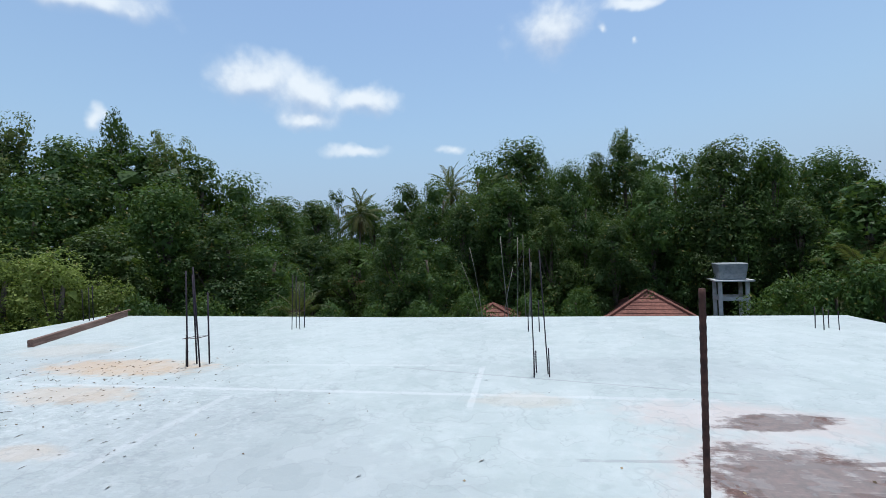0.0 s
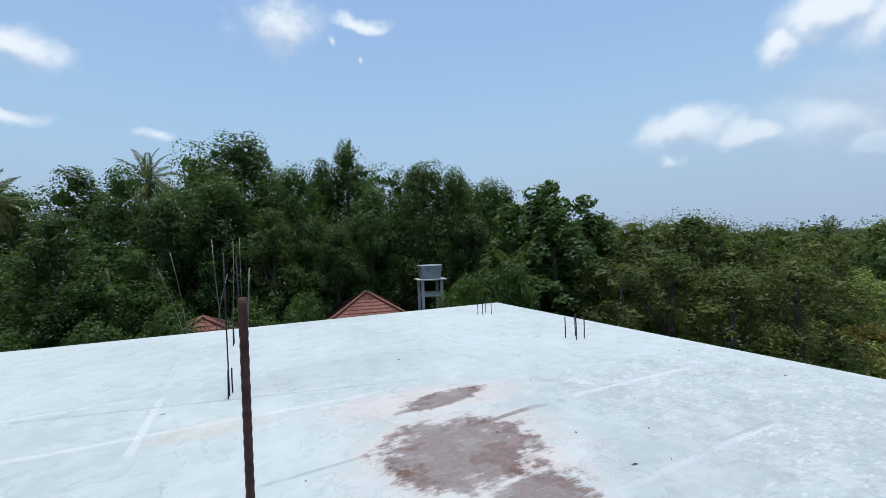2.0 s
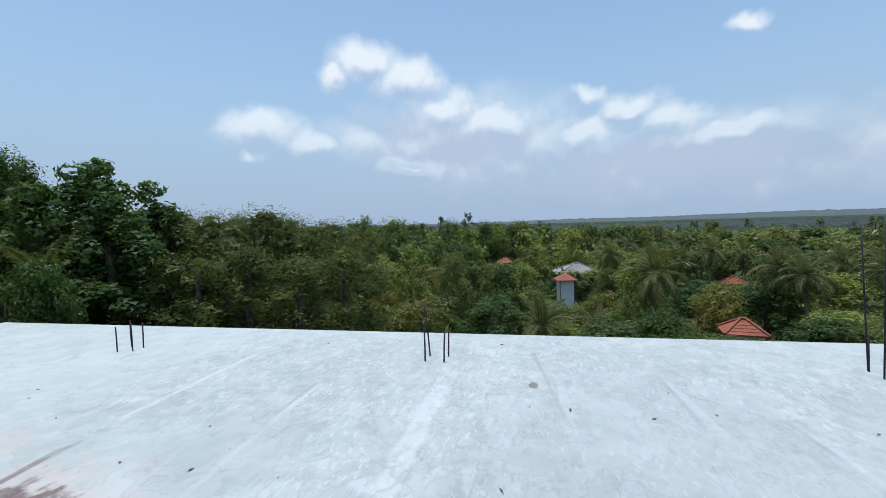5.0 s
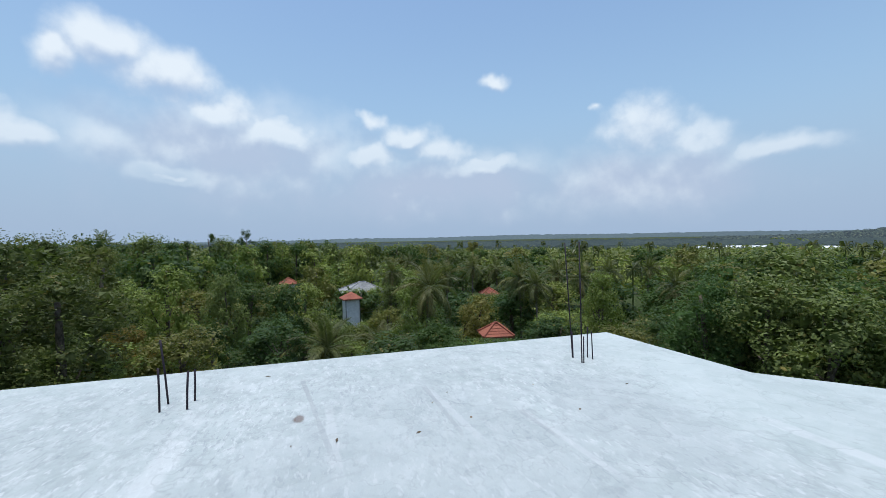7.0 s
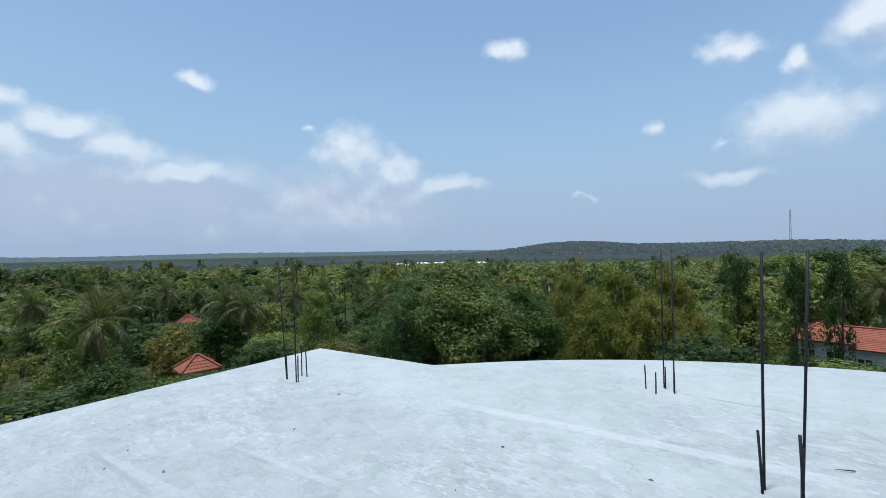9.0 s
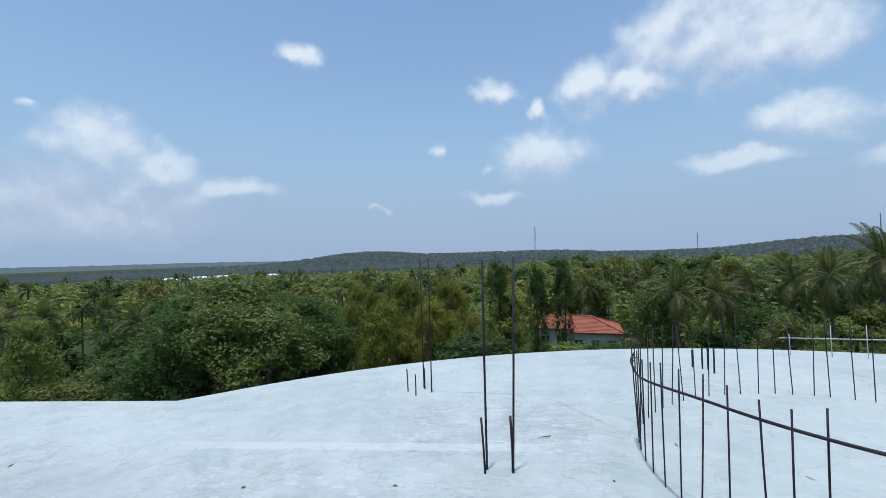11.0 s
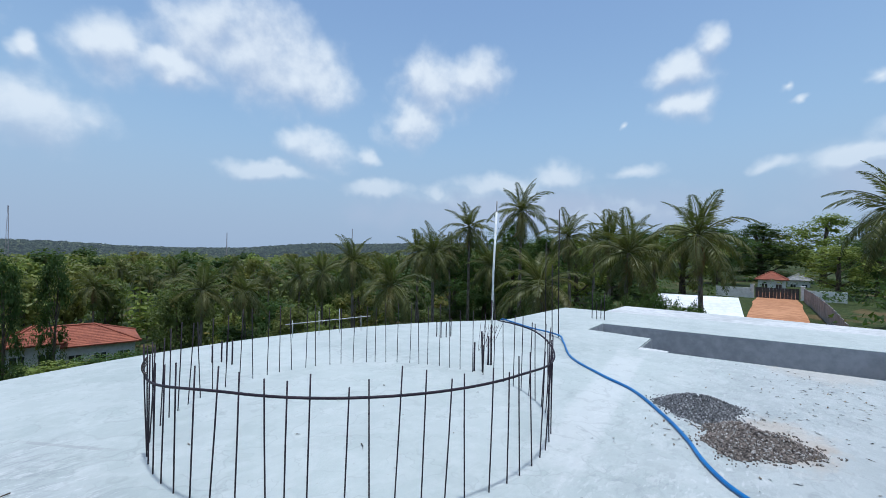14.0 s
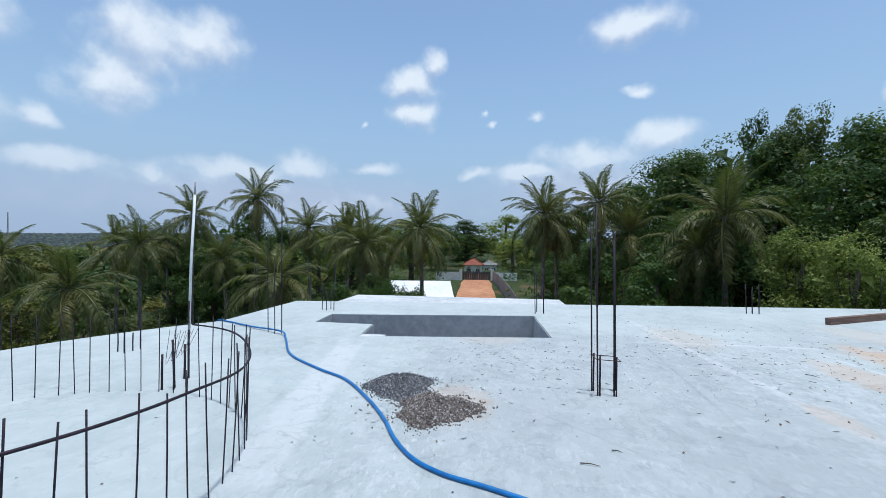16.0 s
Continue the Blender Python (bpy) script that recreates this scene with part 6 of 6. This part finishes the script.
def lattice_mast(az, d, el_top, w):
    p = polar(az, d)
    z0, z1 = ground_z(p.x, p.y), level(el_top, d)
    ob = thing("radio_mast", "thin lattice radio mast on the far ridge", "radio mast", "radio masts", pose(p.x, p.y, z0))
    h = z1 - z0
    for k in range(3):
        a = 2.094 * k
        part("leg", mesh_of("leg", *tube([(w * math.cos(a), w * math.sin(a), 0), (w * 0.25 * math.cos(a), w * 0.25 * math.sin(a), h)], 0.24, 5), MAST_RED), MAST_RED, ob)
    pieces = []
    for i in range(24):
        f, g = i / 24, (i + 1) / 24
        for k in range(3):
            a, b = 2.094 * k, 2.094 * (k + 1)
            ra, rb = w * (1 - 0.75 * f), w * (1 - 0.75 * g)
            pieces.append(tube([(ra * math.cos(a), ra * math.sin(a), h * f), (rb * math.cos(b), rb * math.sin(b), h * g)], 0.12, 4, False))
    part("bracing", mesh_of("bracing", *joined(pieces), MAST_RED), MAST_RED, ob)


lattice_mast(176.6, 900, 3.75, 2.6)
lattice_mast(157.8, 1000, 2.0, 1.6)
lattice_mast(142.8, 1000, 3.0, 1.8)


def factory():
    for az, d, l, w, h in [(-137.6, 620, 14, 10, 5), (-139.2, 600, 18, 10, 4), (-141.4, 640, 26, 12, 6), (-143.2, 640, 16, 10, 6), (-149, 560, 12, 8, 5), (-121, 640, 12, 8, 4)]:
        p = polar(az, d)
        z = level(-1.95, d) - 1
        ob = thing("factory_shed", "long white industrial shed far off on the plain", "shed", "factory sheds", pose(p.x, p.y, z, 0, 0, az))
        part("wall", box(bmesh.new(), -l / 2, -w / 2, -8, l / 2, w / 2, h * 0.6), PLASTER, ob)
        part("roof", hip_roof(bmesh.new(), l, w, h * 0.6 + 0.13, h * 0.4, 0.3, l / 2), SHEET_WHITE, ob)
    bm = bmesh.new()
    vs = [bm.verts.new(polar(a, d, ground_z(*polar(a, d).xy) + 1.2)) for a, d in ((-127, 430), (-133, 415), (-140, 425), (-151, 440), (-151, 800), (-140, 820), (-127, 800))]
    bm.faces.new(vs)
    solid("field", bm, FIELD, "pale green open field on the plain", "field", kind="structure")


factory()


def lane():
    """The red lane to the gate, with the fence beside it."""
    verts, faces = [], []
    path = [polar(92.2 + 0.0 * i, 16 + i * 4.3) for i in range(21)]
    for q in path:
        side = Vector((0.04, 1, 0)).normalized()
        half = 2.7 + 0.35 * noise.noise(q * 0.15)
        for k in (-1, -0.4, 0.4, 1):
            s3 = q + side * half * k
            verts.append((s3.x, s3.y, ground_z(s3.x, s3.y) + 0.10 - 0.06 * abs(k)))
    for i in range(len(path) - 1):
        for k in range(3):
            a = i * 4 + k
            faces.append((a, a + 1, a + 5, a + 4))
    ob = new("road", mesh_of("road", verts, faces, ROAD, True))
    tagged(ob, "orange-red gravel lane leading to a gate", "road", kind="structure")
    g = polar(92.2, 84)
    z = ground_z(g.x, g.y)
    gate = thing("gate", "dark metal sliding gate between pale pillars", "gate", "", pose(g.x, g.y, z, 0, 0, 92))
    for i in range(12):
        x = -2.7 + 5.4 * (i + 0.5) / 12
        part("panel", box(bmesh.new(), x - 0.21, -0.03, 0.1, x + 0.21, 0.03, 1.75), DARK, gate)
    for x in (-3.1, 3.1):
        part("pillar", box(bmesh.new(), x - 0.25, -0.25, -0.3, x + 0.25, 0.25, 2.1, 0.02), PLASTER, gate)
        part("cap", box(bmesh.new(), x - 0.32, -0.32, 2.1, x + 0.32, 0.32, 2.2, 0.02), CONCRETE_PALE, gate)
    bm = box(bmesh.new(), 3.4, -0.12, -0.3, 8.0, 0.12, 1.6)
    part("side_wall", bm, PLASTER, gate)
    bm = box(bmesh.new(), -8.0, -0.12, -0.3, -3.4, 0.12, 1.6)
    part("side_wall", bm, PLASTER, gate)
    # fence along the lane
    a, b = polar(90.0, 82), polar(83.2, 33)
    fence = thing("boundary_fence", "tall grey sheet fence along the lane", "fence", "")
    n = 26
    for i in range(n):
        q0, q1 = a.lerp(b, i / n), a.lerp(b, (i + 0.93) / n)
        z0 = ground_z(q0.x, q0.y)
        d = (q1 - q0).normalized()
        nn = Vector((-d.y, d.x, 0)) * 0.03
        vs = [q0 - nn, q1 - nn, q1 + nn, q0 + nn]
        vv = [(v3.x, v3.y, z0 - 0.2) for v3 in vs] + [(v3.x, v3.y, z0 + 2.0) for v3 in vs]
        part("panel", mesh_of("panel", vv, [(0, 1, 5, 4), (1, 2, 6, 5), (2, 3, 7, 6), (3, 0, 4, 7), (4, 5, 6, 7)], FENCE), FENCE, fence)
    p = polar(99.6, 40)
    shed = thing("store_shed", "low shed with a sloping white sheet roof", "shed", "", pose(p.x, p.y, level(-6.9, 40), 0, 0, 100))
    part("wall", box(bmesh.new(), -2.7, -2.5, -3, 2.7, 2.5, 0), PLASTER, shed)
    bm = bmesh.new()
    vs = [bm.verts.new(q) for q in ((-3.0, -3, 0.05), (3.0, -3, 0.05), (3.0, 3, 1.5), (-3.0, 3, 1.5))]
    bm.faces.new(vs)
    ext = bmesh.ops.extrude_face_region(bm, geom=list(bm.faces))
    bmesh.ops.translate(bm, vec=(0, 0, 0.08), verts=[g2 for g2 in ext["geom"] if isinstance(g2, bmesh.types.BMVert)])
    part("roof", bm, SHEET_WHITE, shed)


lane()
for az, el, d, r in [(-77.6, 1.6, 120, 1.3), (-75.0, 0.7, 130, 1.2)]:
    p = polar(az, d)
    plant(conifer[0], p.x, p.y, level(el, d), r, "slim dark conifer standing over the valley trees")
for az, el, d, r in [(-81.2, 1.5, 130, 3.0)]:
    p = polar(az, d)
    plant(airy[1], p.x, p.y, level(el, d), r, "tall tree with a flat open crown over the valley", group="open tall trees")
for az, el, d, r in [(-79.0, 0.6, 118, 4.0), (-70.5, 1.0, 90, 4.4), (-73.2, 0.4, 100, 4.0), (-66.8, 1.0, 80, 4.2), (-83.6, 0.1, 120, 4.4), (-87.0, -0.3, 120, 4.2), (-91.0, -0.5, 125, 4.2)]:
    p = polar(az, d)
    plant(mid[0 if int(d) % 20 else 4], p.x, p.y, level(el, d), r, "tall full-crowned tree over the valley", group="valley trees")
for az, hd, free, low in list(HOUSES):
    for k in (-0.75, -0.2, 0.35, 0.85):
        if free:
            p = polar(az + k * (free + 1.0), hd - 7 + 2 * abs(k))
            d = p.length
            plant((bright + mid)[rnd.randrange(6)], p.x, p.y, level(low - rnd.uniform(0.0, 0.6), d), rnd.uniform(1.8, 2.6), "leafy tree in front of a house", group="valley trees")
valley_rows()
undergrowth()
far_woods()
hill_woods()
